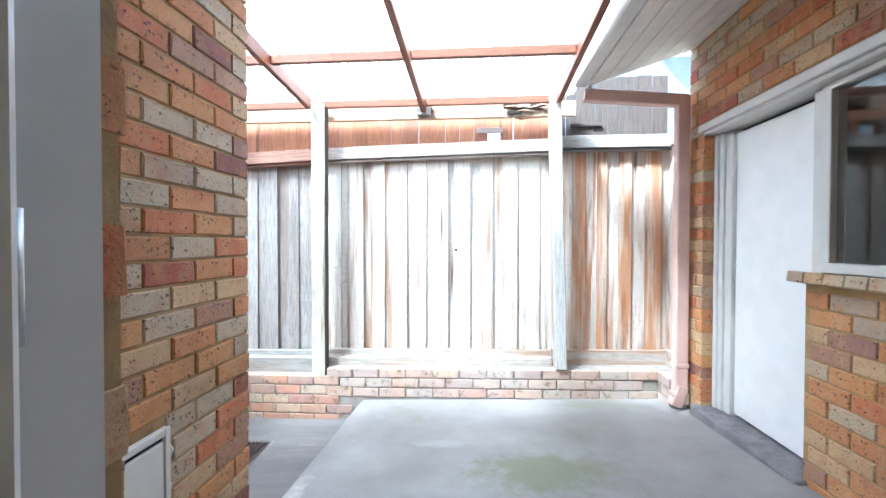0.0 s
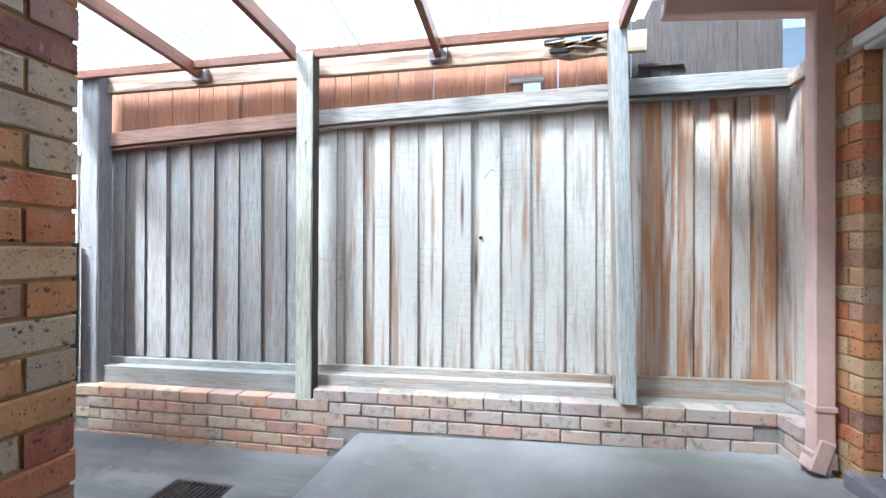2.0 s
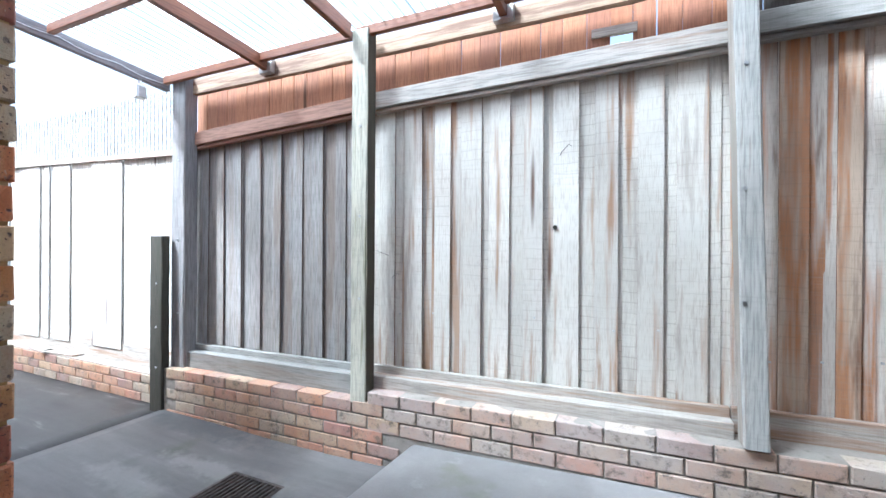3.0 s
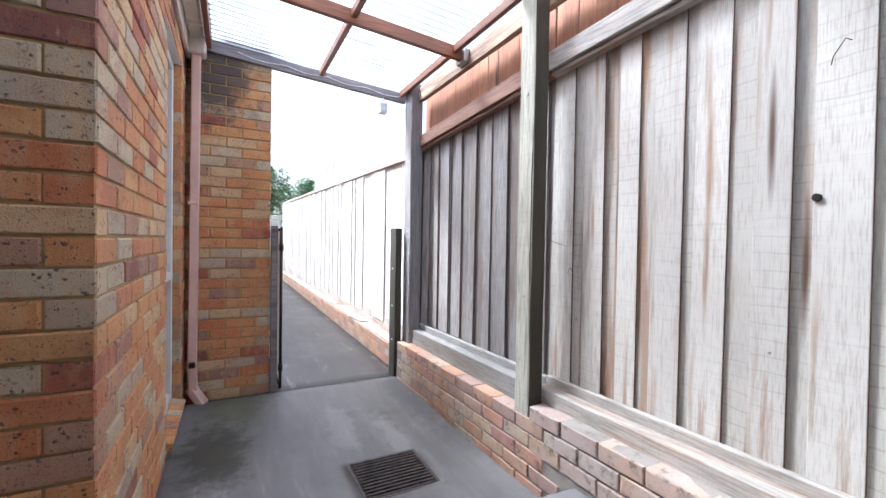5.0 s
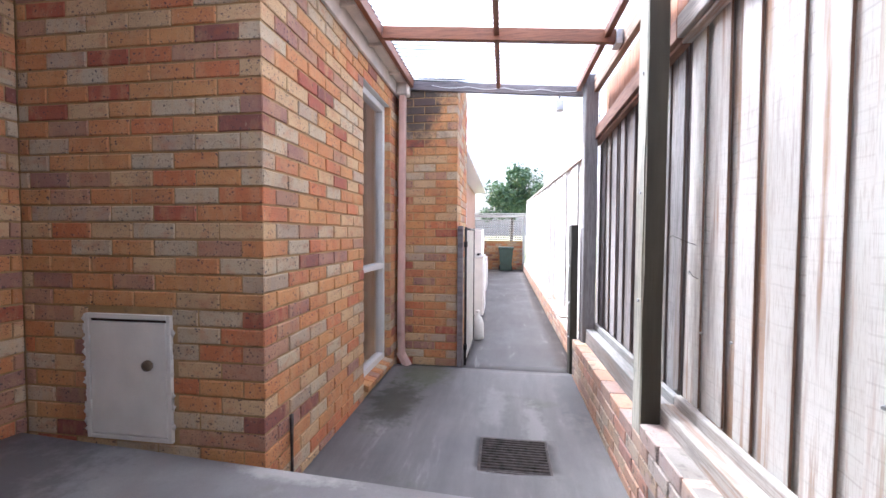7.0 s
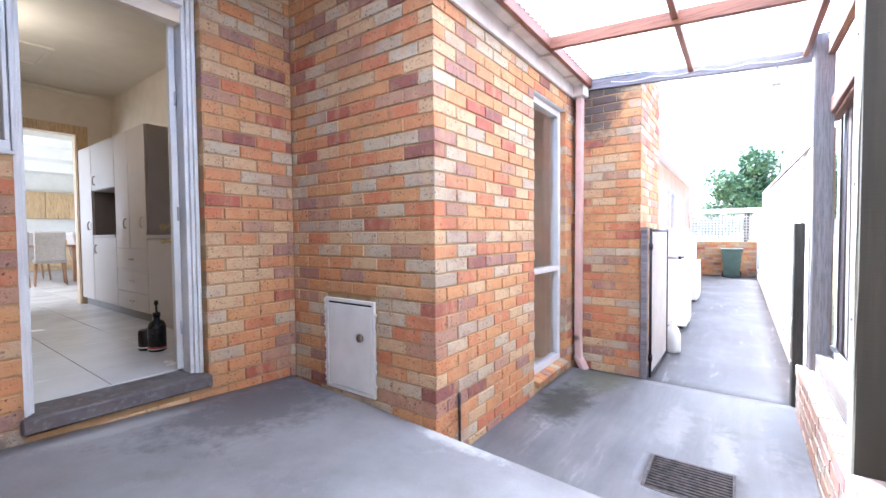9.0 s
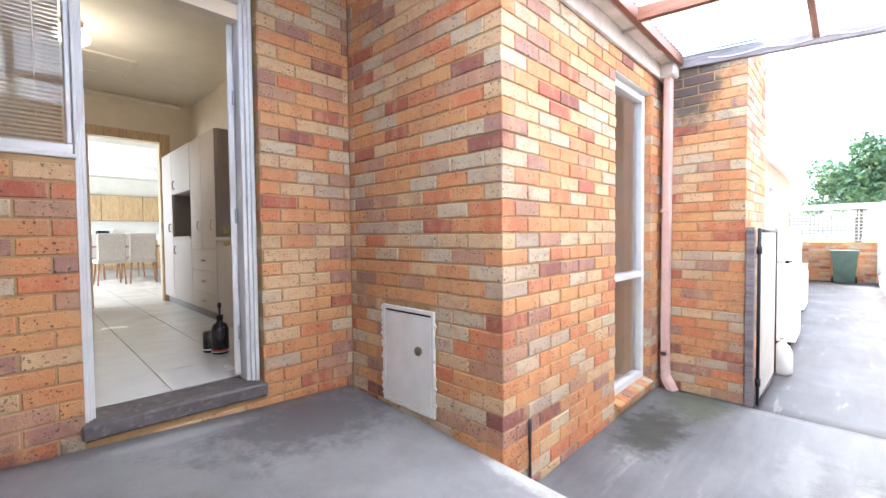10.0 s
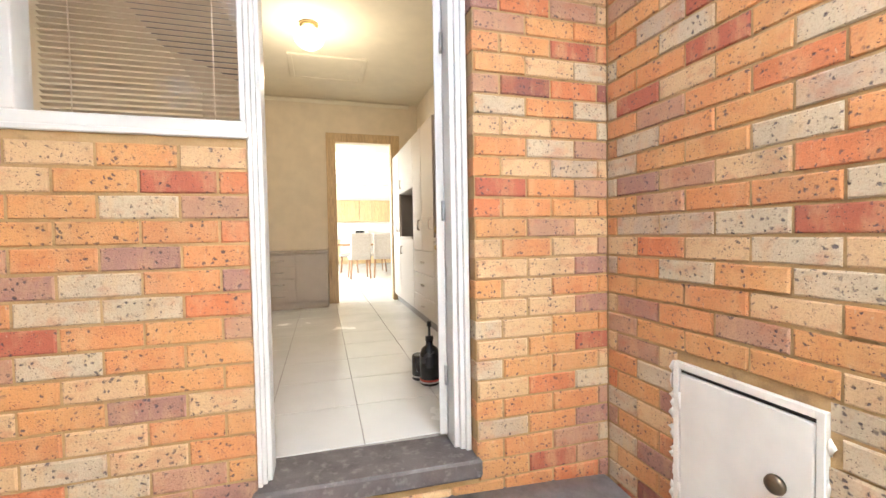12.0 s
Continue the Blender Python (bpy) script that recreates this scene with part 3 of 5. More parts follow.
        if ob > z0:
            cuboid(bm, max(o0, x) - 0.006, o1 + 0.006, -back, -recess, z0, ob - 0.004, 0, m)
        if ot < z1:
            cuboid(bm, max(o0, x) - 0.006, o1 + 0.006, -back, -recess, ot + 0.004, z1, 0, m)
        x = o1 + 0.006
    if x < length - l1:
        cuboid(bm, x, length - l1, -back, -recess, z0, z1, 0, m)
    return bm


# ---- ground ----
def slab_z(x, y):
    """Upper slab: falls towards the fence and the drain."""
    return 0.005 + 0.055 * x - 0.047 * y - 0.006 * x * y


def low_z(x, y):
    d = math.hypot(x + 0.85, (y - 2.55) * 1.1)
    return -0.31 - 0.07 * math.exp(-(d / 0.75) ** 2) - (0.012 * min(1.0, max(0.0, -x - 1.0)))


def sheet(name, material, xs, ys, fz, depth, label):
    bm = bmesh.new()
    top = [[bm.verts.new((x, y, fz(x, y))) for y in ys] for x in xs]
    bot = [[bm.verts.new((x, y, fz(x, y) - depth)) for y in ys] for x in xs]
    nx, ny = len(xs), len(ys)
    for i in range(nx - 1):
        for j in range(ny - 1):
            bm.faces.new((top[i][j], top[i + 1][j], top[i + 1][j + 1], top[i][j + 1])).smooth = True
    for i in range(nx - 1):
        for j in (0, ny - 1):
            bm.faces.new((top[i][j], top[i + 1][j], bot[i + 1][j], bot[i][j]))
    for j in range(ny - 1):
        for i in (0, nx - 1):
            bm.faces.new((top[i][j], top[i][j + 1], bot[i][j + 1], bot[i][j]))
    return structure(name, bm, material, label)


def steps(a, b, n):
    return [a + (b - a) * i / n for i in range(n + 1)]


def plain_ground():
    bm = bmesh.new()
    cuboid(bm, -400, 400, -400, 400, -0.80, -0.55)
    structure("ground", bm, GRASS, "dry grass and soil round the house")


plain_ground()
# the step down between the slabs leans a little, as a rough trowelled edge
upper = sheet("pavement_upper", CONCRETE, [-0.10, 0.0, 0.03] + steps(0.15, 2.95, 20), steps(-0.03, 3.30, 24),
              lambda x, y: slab_z(max(x, 0.03), y) - (0.0 if x > 0.02 else (0.02 if x > -0.05 else 0.16)) + 0.003 * noise.noise((x * 2, y * 2, 0)), 0.30, "grey trowelled concrete slab, damp and stained")


def grate_hole(x, y):
    return -1.06 < x < -0.64 and 2.365 < y < 2.815


def lower_slab():
    xs = sorted(set([round(v, 3) for v in steps(-2.40, 0.06, 26)] + [-1.06, -0.64]))
    ys = sorted(set([round(v, 3) for v in steps(1.30, 3.30, 20)] + [2.365, 2.815]))
    bm = bmesh.new()
    top = {(i, j): bm.verts.new((x, y, low_z(x, y) + 0.003 * noise.noise((x * 2, y * 2, 3)))) for i, x in enumerate(xs) for j, y in enumerate(ys)}
    for i in range(len(xs) - 1):
        for j in range(len(ys) - 1):
            if not grate_hole((xs[i] + xs[i + 1]) / 2, (ys[j] + ys[j + 1]) / 2):
                bm.faces.new((top[i, j], top[i + 1, j], top[i + 1, j + 1], top[i, j + 1])).smooth = True
    edge = bmesh.ops.extrude_edge_only(bm, edges=[e for e in bm.edges if e.is_boundary])
    bmesh.ops.translate(bm, vec=(0, 0, -0.22), verts=[v for v in edge["geom"] if isinstance(v, bmesh.types.BMVert)])
    structure("pavement_lower", bm, LOWER_CONCRETE, "lower grey concrete slab with drain, mossy by the wall")


lower_slab()
sheet("pavement_path", PATH_CONCRETE, steps(-17.0, -2.412, 60), steps(1.25, 3.30, 8),
      lambda x, y: -0.345 - 0.002 * min(6, -x - 2.4) + 0.004 * noise.noise((x * 1.3, y * 1.3, 5)), 0.2, "long grey concrete side path")


# ---- brick walls of the house ----
TOP = 2.70
K0, K1 = -5, 31
DOOR_OPEN = (0.655, 1.515, 0.12, 2.64)
WIN_OPEN = (1.515, 2.245, 1.50, 2.64)


def outer_walls():
    # wall with the back door and the blind window
    bm = bmesh.new()
    core(bm, (0, 0), (1, 0, 0), 2.72, -0.5, TOP + 0.32, [DOOR_OPEN, WIN_OPEN])
    w = structure("wall_back_door", bm, MORTAR, "speckled orange brick wall round the back door")
    # short wall with the meter cabinet, then the side wall
    bm = bmesh.new()
    core(bm, (0, 1.372), (0, -1, 0), 1.46, -0.5, TOP + 0.32, [(0.515, 0.975, 0.018, 0.642)], l0=0.009)
    w2 = structure("wall_meter", bm, MORTAR, "speckled orange brick wall with a small meter cabinet")
    bm = bmesh.new()
    core(bm, (-2.52, 1.372), (1, 0, 0), 2.52, -0.5, TOP, [(0.30, 1.08, -0.215, 2.33)], l1=0.009)
    w3 = structure("wall_side", bm, MORTAR, "brick wall with a tall narrow window")
    bm = bmesh.new()
    core(bm, (-2.51, 2.022), (0, -1, 0), 0.66, -0.5, TOP, l0=0.009)
    w4 = structure("wall_gate", bm, MORTAR, "short brick return beside the gate, stained dark at the top")
    bm = bmesh.new()
    core(bm, (-3.60, 2.022), (1, 0, 0), 1.09, -0.5, 2.9, l1=0.009)
    w5 = structure("wall_path", bm, MORTAR, "sunlit brick wall along the path")
    bm = bmesh.new()
    core(bm, (2.70, 0.0), (0, 1, 0), 2.99, -0.5, TOP + 0.15, [(0.35, 1.82, 1.10, 2.07), (1.82, 2.79, 0.02, 2.07)], l1=0.009)
    w6 = structure("wall_laundry", bm, MORTAR, "brick wall with white door and window")
    bm = bmesh.new()
    core(bm, (2.70, 2.99), (1, 0, 0), 0.6, -0.5, TOP + 0.15, l0=0.009)
    w7 = structure("wall_laundry_end", bm, MORTAR, "end of the brick wall behind the downpipe")
    return w, w2, w3, w4, w5, w6, w7


WALLS = outer_walls()


# ---- fence ----
def fence_board(x0, x1, yf, zb, zt, thick=0.020, lean=0.0):
    """One sawn paling with soft arrises; yf is its face towards the yard."""
    bm = bmesh.new()
    cuboid(bm, -(x1 - x0) / 2, (x1 - x0) / 2, 0, thick, 0, zt - zb, 0.002)
    return bm, pose((x0 + x1) / 2, yf, zb, 0, lean, 0)


def paling(parent, x0, x1, yf, zb, zt, mat, r, thick=0.020):
    bm, m = fence_board(x0, x1, yf, zb, zt, thick)
    ob = part("paling", bm, mat, parent)
    ob.matrix_local = m @ pose(0, 0, 0, r.uniform(-.25, .25), r.uniform(-.25, .25), r.uniform(-.8, .8))
    return ob


def fence_panel(label, x0, x1, zlow, fronts, period, mat, front_mat, r, ztop):
    f = thing("paling_fence", label, "fence", "fence panels")
    x = x0 + 0.004
    k = 0
    while x < x1 - 0.03:
        paling(f, x, min(x + period + 0.02, x1), 3.437 + (0.006 if k % 2 else 0), zlow(x) - 0.06, ztop(x) + 0.01, mat, r, 0.012)
        x += period + 0.012
        k += 1
    for xa, xb in fronts:
        paling(f, xa, xb, 3.421, zlow(xa) + r.uniform(-0.014, 0.010), ztop(xa) + r.uniform(-.02, 0.0), front_mat, r, 0.013)
    return f


rf = random.Random(21)
P1 = fence_panel("weathered grey lapped paling fence panel, darkened for shade, on a brick plinth", -2.39, -0.37, lambda x: 0.235 + 0.014 * (x + 0.8),
                 [(e - 0.098 + 0.012 * math.sin(9 * e), e) for e in (-2.345, -2.164, -1.961, -1.746, -1.527, -1.315, -1.089, -0.882, -0.672, -0.47)], 0.200, PALING_SHADE_GREY, PALING_SHADE_GREY, rf, lambda x: 1.975 + 0.043 * (x + 2.38))
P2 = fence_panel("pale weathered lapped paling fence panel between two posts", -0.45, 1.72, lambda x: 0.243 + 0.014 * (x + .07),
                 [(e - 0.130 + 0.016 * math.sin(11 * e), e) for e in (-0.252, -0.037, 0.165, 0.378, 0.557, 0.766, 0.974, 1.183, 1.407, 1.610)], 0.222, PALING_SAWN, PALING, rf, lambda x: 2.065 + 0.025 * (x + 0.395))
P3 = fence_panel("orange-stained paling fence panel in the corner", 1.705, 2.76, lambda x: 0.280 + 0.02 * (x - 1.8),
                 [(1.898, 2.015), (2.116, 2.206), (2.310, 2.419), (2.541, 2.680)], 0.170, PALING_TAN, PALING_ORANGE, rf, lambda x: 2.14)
# x0, x1; height and rise of the bottom board; height and rise of the rail
for f, x0, x1, zl, rise, zr, climb in ((P1, -2.38, -0.40, 0.115, 0.014, 1.925, 0.043), (P2, -0.395, 1.70, 0.155, 0.017, 2.010, 0.025), (P3, 1.705, 2.735, 0.195, 0.017, 2.084, 0.0)):
    L = x1 - x0
    low = GREY_RAIL if f is P1 else RAIL_WOOD
    high = {P1: RAIL_BROWN, P2: RAIL_WOOD, P3: GREY_RAIL}[f]
    for nm, y0, y1, h0, h1, base, tilt, mt in (("bottom_board", 3.375, 3.410, -0.15, 0.10, zl, rise, low), ("ledge", 3.290, 3.373, -0.12, 0.052, zl, rise, low),
                                               ("rail", 3.345, 3.415, 0.028, 0.138, zr, climb, high), ("capping", 3.367, 3.417, 0.0, 0.024, zr, climb, high)):
        if f is P3 and nm == "ledge":
            continue
        ob = part(nm, cuboid(bmesh.new(), 0, L, y0, y1, h0, h1, 0.004), mt, f)
        ob.matrix_local = pose(x0, 0, base, 0, -math.degrees(math.atan(tilt)), 0)
# upper palings, sheltered; in the corner the eave's shade is put into the colour
rf = random.Random(5)
for f, x0, x1, zt, mt in ((P1, -2.37, -0.40, 2.50, PALING_RED), (P2, -0.42, 1.72, 2.50, PALING_RED), (P3, 1.705, 2.76, 2.78, PALING_EAVE_SHADE)):
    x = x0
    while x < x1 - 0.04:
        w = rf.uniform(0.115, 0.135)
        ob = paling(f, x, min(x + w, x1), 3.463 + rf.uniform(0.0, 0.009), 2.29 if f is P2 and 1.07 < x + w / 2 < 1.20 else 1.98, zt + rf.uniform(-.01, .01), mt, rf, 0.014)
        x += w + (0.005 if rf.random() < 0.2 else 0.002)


boxpart("batten", (1.03, 1.27, 3.441, 3.461, 2.285, 2.335), RAIL_WOOD, P2)
boxpart("batten", (1.88, 2.16, 3.441, 3.461, 2.33, 2.355), PALING_EAVE_SHADE, P3)
hole = bmesh.new()
tube(hole, [(0.838, 3.407, 1.199), (0.838, 3.417, 1.199)], 0.013, 12)
part("knot_hole", hole, PIT, P2, "small dark knot hole")
for f, xs, zz, yn in ((P3, (1.86, 2.06, 2.27, 2.47, 2.63), 0.53, 3.410), (P2, (-0.2, 0.05, 0.72, 1.16, 1.38), 0.62, 3.410)):
    for k, x in enumerate(xs):
        nail = bmesh.new()
        tube(nail, [(x, yn, zz + 0.02 * (k % 3)), (x + 0.003, yn - 0.008, zz + 0.02 * (k % 3))], 0.006, 8)
        part("nail", nail, GALV, f)


def fence_wire():
    t = thing("fence_wire", "thin rusty wire ends sticking out beside the post", "wire")
    for x, z, dx in ((-0.30, 1.02, -0.09), (-0.27, 0.86, 0.08), (0.86, 1.62, 0.06)):
        bm = bmesh.new()
        tube(bm, [(x, 3.420, z), (x + dx * 0.3, 3.385, z + 0.015), (x + dx, 3.345, z + 0.045), (x + dx * 1.3, 3.335, z + 0.03)], 0.0016, 6)
        part("wire", bm, RUST_STEEL, t)


fence_wire()


def fence_post(label, m, w, d, h, mat, lean=0.0, category="post"):
    p = thing("fence_post", label, category, "fence posts", m)
    bm = bmesh.new()
    n = 9
    r = random.Random(int(h * 1000) + int(m.translation.x * 10))
    rings = []
    for i in range(n + 1):
        zz = h * i / n
        ring = []
        for sx, sy in ((-1, -1), (-.86, -1.0), (.86, -1.0), (1, -1), (1, -.86), (1, .86), (1, 1), (-1, 1), (-1, .86), (-1, -.86)):
            cut = 0.94 if abs(sx) == 1 and abs(sy) == 1 else 1.0
            ring.append(bm.verts.new((sx * cut * w / 2 + r.uniform(-.0022, .0022) + lean * (1 - zz / h), sy * cut * d / 2 + r.uniform(-.0022, .0022), zz)))
        rings.append(ring)
    for a, b in zip(rings, rings[1:]):
        for k in range(10):
            bm.faces.new((a[k], a[(k + 1) % 10], b[(k + 1) % 10], b[k]))
    bm.faces.new(rings[0][::-1])
    bm.faces.new(rings[-1])
    part("shaft", bm, mat, p)
    for zz in (0.28, 0.5, 0.74):
        bm = bmesh.new()
        tube(bm, [(0.01, -d / 2 - 0.006, h * zz), (0.01, -d / 2 + 0.01, h * zz)], 0.009, 8)
        part("bolt", bm, GALV, p)
    return p


fence_post("mossy grey square timber post, dark sides set in its colour, on the brick plinth", pose(-0.393, 3.242, 0.045), 0.125, 0.105, 2.47, POST_WOOD)
fence_post("pale weathered timber post leaning slightly", pose(1.695, 3.217, 0.185), 0.10, 0.115, 2.33, PALE_POST, 0.062)
fence_post("grey timber corner post at the end of the roof", pose(-2.315, 3.315, -0.30), 0.17, 0.12, 2.86, GREY_POST)
fence_post("short dark weathered gate post", pose(-2.465, 3.202, -0.40), 0.16, 0.07, 1.56, DARK_POST)

# long beam on the fence, rotten at its far end
def top_beam():
    t = thing("fence_beam", "old tan timber beam, split and rotten at one end", "beam")
    bm = bmesh.new()
    r = random.Random(3)
    n = 44
    rings = []
    for i in range(n + 1):
        x = -2.23 + (1.90 + 2.23) * i / n
        rot = max(0.0, 1 - abs(x - 1.45) / 0.22)
        ring = []
        for y, z in ((3.327, 2.395), (3.327, 2.525), (3.373, 2.530), (3.373, 2.395)):
            j = 0.0015 + 0.02 * rot
            front = y < 3.355
            ring.append(bm.verts.new((x, y + (0.018 * rot if front else 0) + r.uniform(-j, j) * front, z + r.uniform(-j, j) - (0.03 * rot if z > 2.5 else 0))))
        rings.append(ring)
    for a, b in zip(rings, rings[1:]):
        for k in range(4):
            bm.faces.new((a[k], a[(k + 1) % 4], b[(k + 1) % 4], b[k]))
    bm.faces.new(rings[0][::-1])
    bm.faces.new(rings[-1])
    part("beam", bm, BEAM_WOOD, t)
    hollow = bmesh.new()
    for k in range(5):
        x0 = 1.30 + 0.05 * k
        cuboid(hollow, x0, x0 + 0.13, 3.318, 3.332, 2.425 + 0.014 * k + r.uniform(-.008, .008), 2.446 + 0.015 * k, 0, pose(0, 0, 0, 0, -2, 0) if k % 2 else None)
    part("split", hollow, PIT, t, "dark rotten split")
    for k in range(7):
        x0 = 1.28 + 0.055 * k + r.uniform(-.02, .02)
        z0 = 2.43 + r.uniform(0, 0.08)
        sp = bmesh.new()
        tube(sp, [(x0, 3.322, z0), (x0 + r.uniform(.05, .10), 3.308, z0 + r.uniform(-.01, .03)), (x0 + r.uniform(.14, .20), 3.316, z0 + r.uniform(-.02, .05))], [0.003, 0.008, 0.002], 5, False)
        part("splinter", sp, BEAM_WOOD, t)


top_beam()


# ---- roof over the yard ----
def zb(y):
    return 2.436 + 0.08 * (3.335 - y)


def rafter(x, y0, y1, mat, label, w=0.045, h=0.095, name="rafter"):
    t = thing(name, label, "rafter", "roof rafters")
    bm = bmesh.new()
    L = (y1 - y0) * math.sqrt(1 + 0.08 ** 2)
    cuboid(bm, -w / 2, w / 2, 0, L, 0, h, 0.003)
    ob = part("timber", bm, mat, t)
    t.matrix_world = pose(x, y0, zb(y0), -math.degrees(math.atan(0.08)), 0, 0)
    return t


def bracket(t, L):
    bm = bmesh.new()
    prof = [(-0.06, 0.08), (-0.0245, 0.08), (-0.0245, -0.004), (0.0245, -0.004), (0.0245, 0.08), (0.06, 0.08), (0.06, -0.02), (-0.06, -0.02)]
    ends = [[bm.verts.new((x, y, z)) for x, z in prof] for y in (L - 0.045, L)]
    for k in range(8):
        bm.faces.new((ends[0][k], ends[0][(k + 1) % 8], ends[1][(k + 1) % 8], ends[1][k]))
    bm.faces.new(ends[0][::-1])
    bm.faces.new(ends[1])
    part("joist_hanger", bm, GALV, t, "galvanised joist hanger")


for x, y0 in ((-1.34, 1.56), (-0.46, 1.56), (0.55, 1.56), (1.72, 1.56)):
    y1 = 3.325 if x in (-1.34, 0.55) else 3.155
    t = rafter(x, y0, y1, RAFTER_WOOD, "red-brown stained timber rafter under the clear roof")
    if x in (-1.34, 0.55):
        bracket(t, (y1 - y0) * 1.0032)
rafter(-2.50, 1.50, 3.285, GREY_BEAM, "weathered grey end beam with a cable along it", 0.05, 0.09, "end_beam")
for y in (2.44, 3.225):
    xs = [-2.47, -1.34, -0.46, 0.55, 1.72]
    t = thing("purlin", "red-brown stained timber purlin between the rafters", "purlin", "roof purlins")
    for a, b in zip(xs, xs[1:]):
        boxpart("length", (a + 0.025, b - 0.025, y - 0.02, y + 0.02, zb(y) + 0.032, zb(y) + 0.094), PURLIN_WOOD, t)


def roof_sheets():
    for i, (x0, x1, y0, y1) in enumerate(((-2.56, -1.75, 1.52, 3.255), (-1.77, -0.96, 1.52, 3.255), (-0.98, 0.02, 1.52, 3.255), (0.0, 0.64, 1.50, 3.255), (0.62, 1.26, 1.50, 3.255), (1.24, 1.86, 1.50, 3.255))):
        bm = bmesh.new()
        nx = int((x1 - x0) / 0.0127)
        ys = steps(y0, y1, 5)
        rows = [[bm.verts.new((x0 + (x1 - x0) * k / nx, y, zb(y) + 0.105 + 0.003 * (i % 2) + 0.008 * math.sin((x0 + (x1 - x0) * k / nx) * 2 * math.pi / 0.076))) for k in range(nx + 1)] for y in ys]
        for a, b in zip(rows, rows[1:]):
            for k in range(nx):
                bm.faces.new((a[k], a[k + 1], b[k + 1], b[k])).smooth = True
        tagged(part("roof_sheet", bm, SHEET if x1 > 0.3 else OLD_SHEET), "clear corrugated plastic roof sheet, dusty", "roof sheet", "clear roof sheets")


roof_sheets()


# ---- eaves, gutters, downpipes ----
def eaves():
    # sloping soffit and gutter of the laundry wall
    bm = bmesh.new()
    n = 6
    for i in range(n):
        xa, xb = 1.90 + 0.8 * i / n, 1.90 + 0.8 * (i + 1) / n - 0.006
        za, zc = 2.50 + 0.26 * i / n, 2.50 + 0.26 * (i + 1) / n - 0.002
        vs = [bm.verts.new(p) for p in ((xa, -0.1, za), (xb, -0.1, zc), (xb, 2.93, zc), (xa, 2.93, za), (xa, -0.1, za + 0.02), (xb, -0.1, zc + 0.02), (xb, 2.93, zc + 0.02), (xa, 2.93, za + 0.02))]
        for f in ((0, 1, 2, 3), (7, 6, 5, 4), (0, 4, 5, 1), (2, 6, 7, 3), (1, 5, 6, 2), (0, 3, 7, 4)):
            bm.faces.new([vs[k] for k in f])
    structure("soffit", bm, SOFFIT_PAINT, "white boarded sloping soffit")
    gut = thing("gutter", "white metal gutter along the eave", "gutter", "gutters")
    boxpart("channel", (1.80, 1.895, -0.1, 2.96, 2.50, 2.61), WHITE_PAINT, gut, bevel=0.012)
    boxpart("end_strap", (1.905, 1.93, 2.925, 2.945, 2.47, 2.52), GUTTER_PAINT, gut)
    roof = bmesh.new()
    vs = [roof.verts.new(p) for p in ((1.84, -3, 2.64), (5.5, -3, 4.2), (5.5, 2.95, 4.2), (1.84, 2.95, 2.64))]
    roof.faces.new(vs)
    bmesh.ops.solidify(roof, geom=roof.faces[:], thickness=0.05)
    structure("roof_laundry", roof, ROOF_TILE, "grey tiled roof slope")
    # gutter of the side wall
    gut = thing("gutter", "pale weathered gutter and fascia above the side window", "gutter", "gutters")
    boxpart("fascia", (-2.50, 0.03, 1.375, 1.40, 2.50, 2.78), GUTTER_PAINT, gut)
    boxpart("channel", (-2.50, 0.05, 1.402, 1.50, 2.62, 2.74), GUTTER_PAINT, gut, bevel=0.01)
    for i in range(4):
        boxpart("strap", (-2.1 + i * 0.6, -2.075 + i * 0.6, 1.40, 1.512, 2.595, 2.628), GUTTER_PAINT, gut)
    boxpart("ledger", (-2.48, 0.03, 1.515, 1.555, 2.60, 2.705), PURLIN_WOOD, gut, "red-brown ledger board")
    boxpart("outlet", (-2.50, -2.36, 1.39, 1.52, 2.50, 2.655), GUTTER_PAINT, gut, bevel=0.015)
    # unseen eave over the alcove, added to keep light off its walls
    bm = bmesh.new()
    cuboid(bm, 0.005, 1.79, 0.005, 1.40, 2.99, 3.02)
    structure("soffit_alcove", bm, SOFFIT_PAINT, "plain white unseen soffit over the back door, added to block light")
    bm = bmesh.new()
    # the last slope lies over the added alcove eave
    for vs4 in (((-2.5, 1.36, 2.80), (0.0, 1.36, 2.80), (0.0, -2.2, 4.2), (-2.5, -2.2, 4.2)), ((-3.62, 2.0, 2.92), (-2.53, 2.0, 2.92), (-3.3, 0.6, 3.9), (-3.62, 0.6, 3.9)), ((-2.53, 2.0, 2.92), (-2.53, 1.30, 2.92), (-3.3, 0.6, 3.9)), ((-14.6, 1.78, 2.78), (-3.64, 1.78, 2.78), (-3.64, 0.2, 3.8), (-14.6, 0.2, 3.8)), ((-0.02, 1.42, 3.04), (1.86, 1.42, 3.04), (1.86, -6, 4.9), (-0.02, -6, 4.9))):
        bm.faces.new([bm.verts.new(p) for p in vs4])
    bmesh.ops.solidify(bm, geom=bm.faces[:], thickness=0.05)
    structure("roof_house", bm, ROOF_TILE, "grey tiled house roof")


eaves()


def downpipe(label, pts, w, d):
    """Square pipe folded along points."""
    t = thing("downpipe", label, "downpipe", "downpipes")
    for a, b in zip(pts, pts[1:]):
        a, b = Vector(a), Vector(b)
        v = b - a
        bm = bmesh.new()
        cuboid(bm, -w / 2, w / 2, -d / 2, d / 2, -w * 0.4, v.length + w * 0.4, 0.008)
        ob = part("pipe", bm, PIPE_PAINT, t)
        ob.matrix_local = Matrix.Translation(a) @ v.to_track_quat("Z", "X" if abs(v.z) < 0.5 * v.length else "Y").to_matrix().to_4x4()
    return t


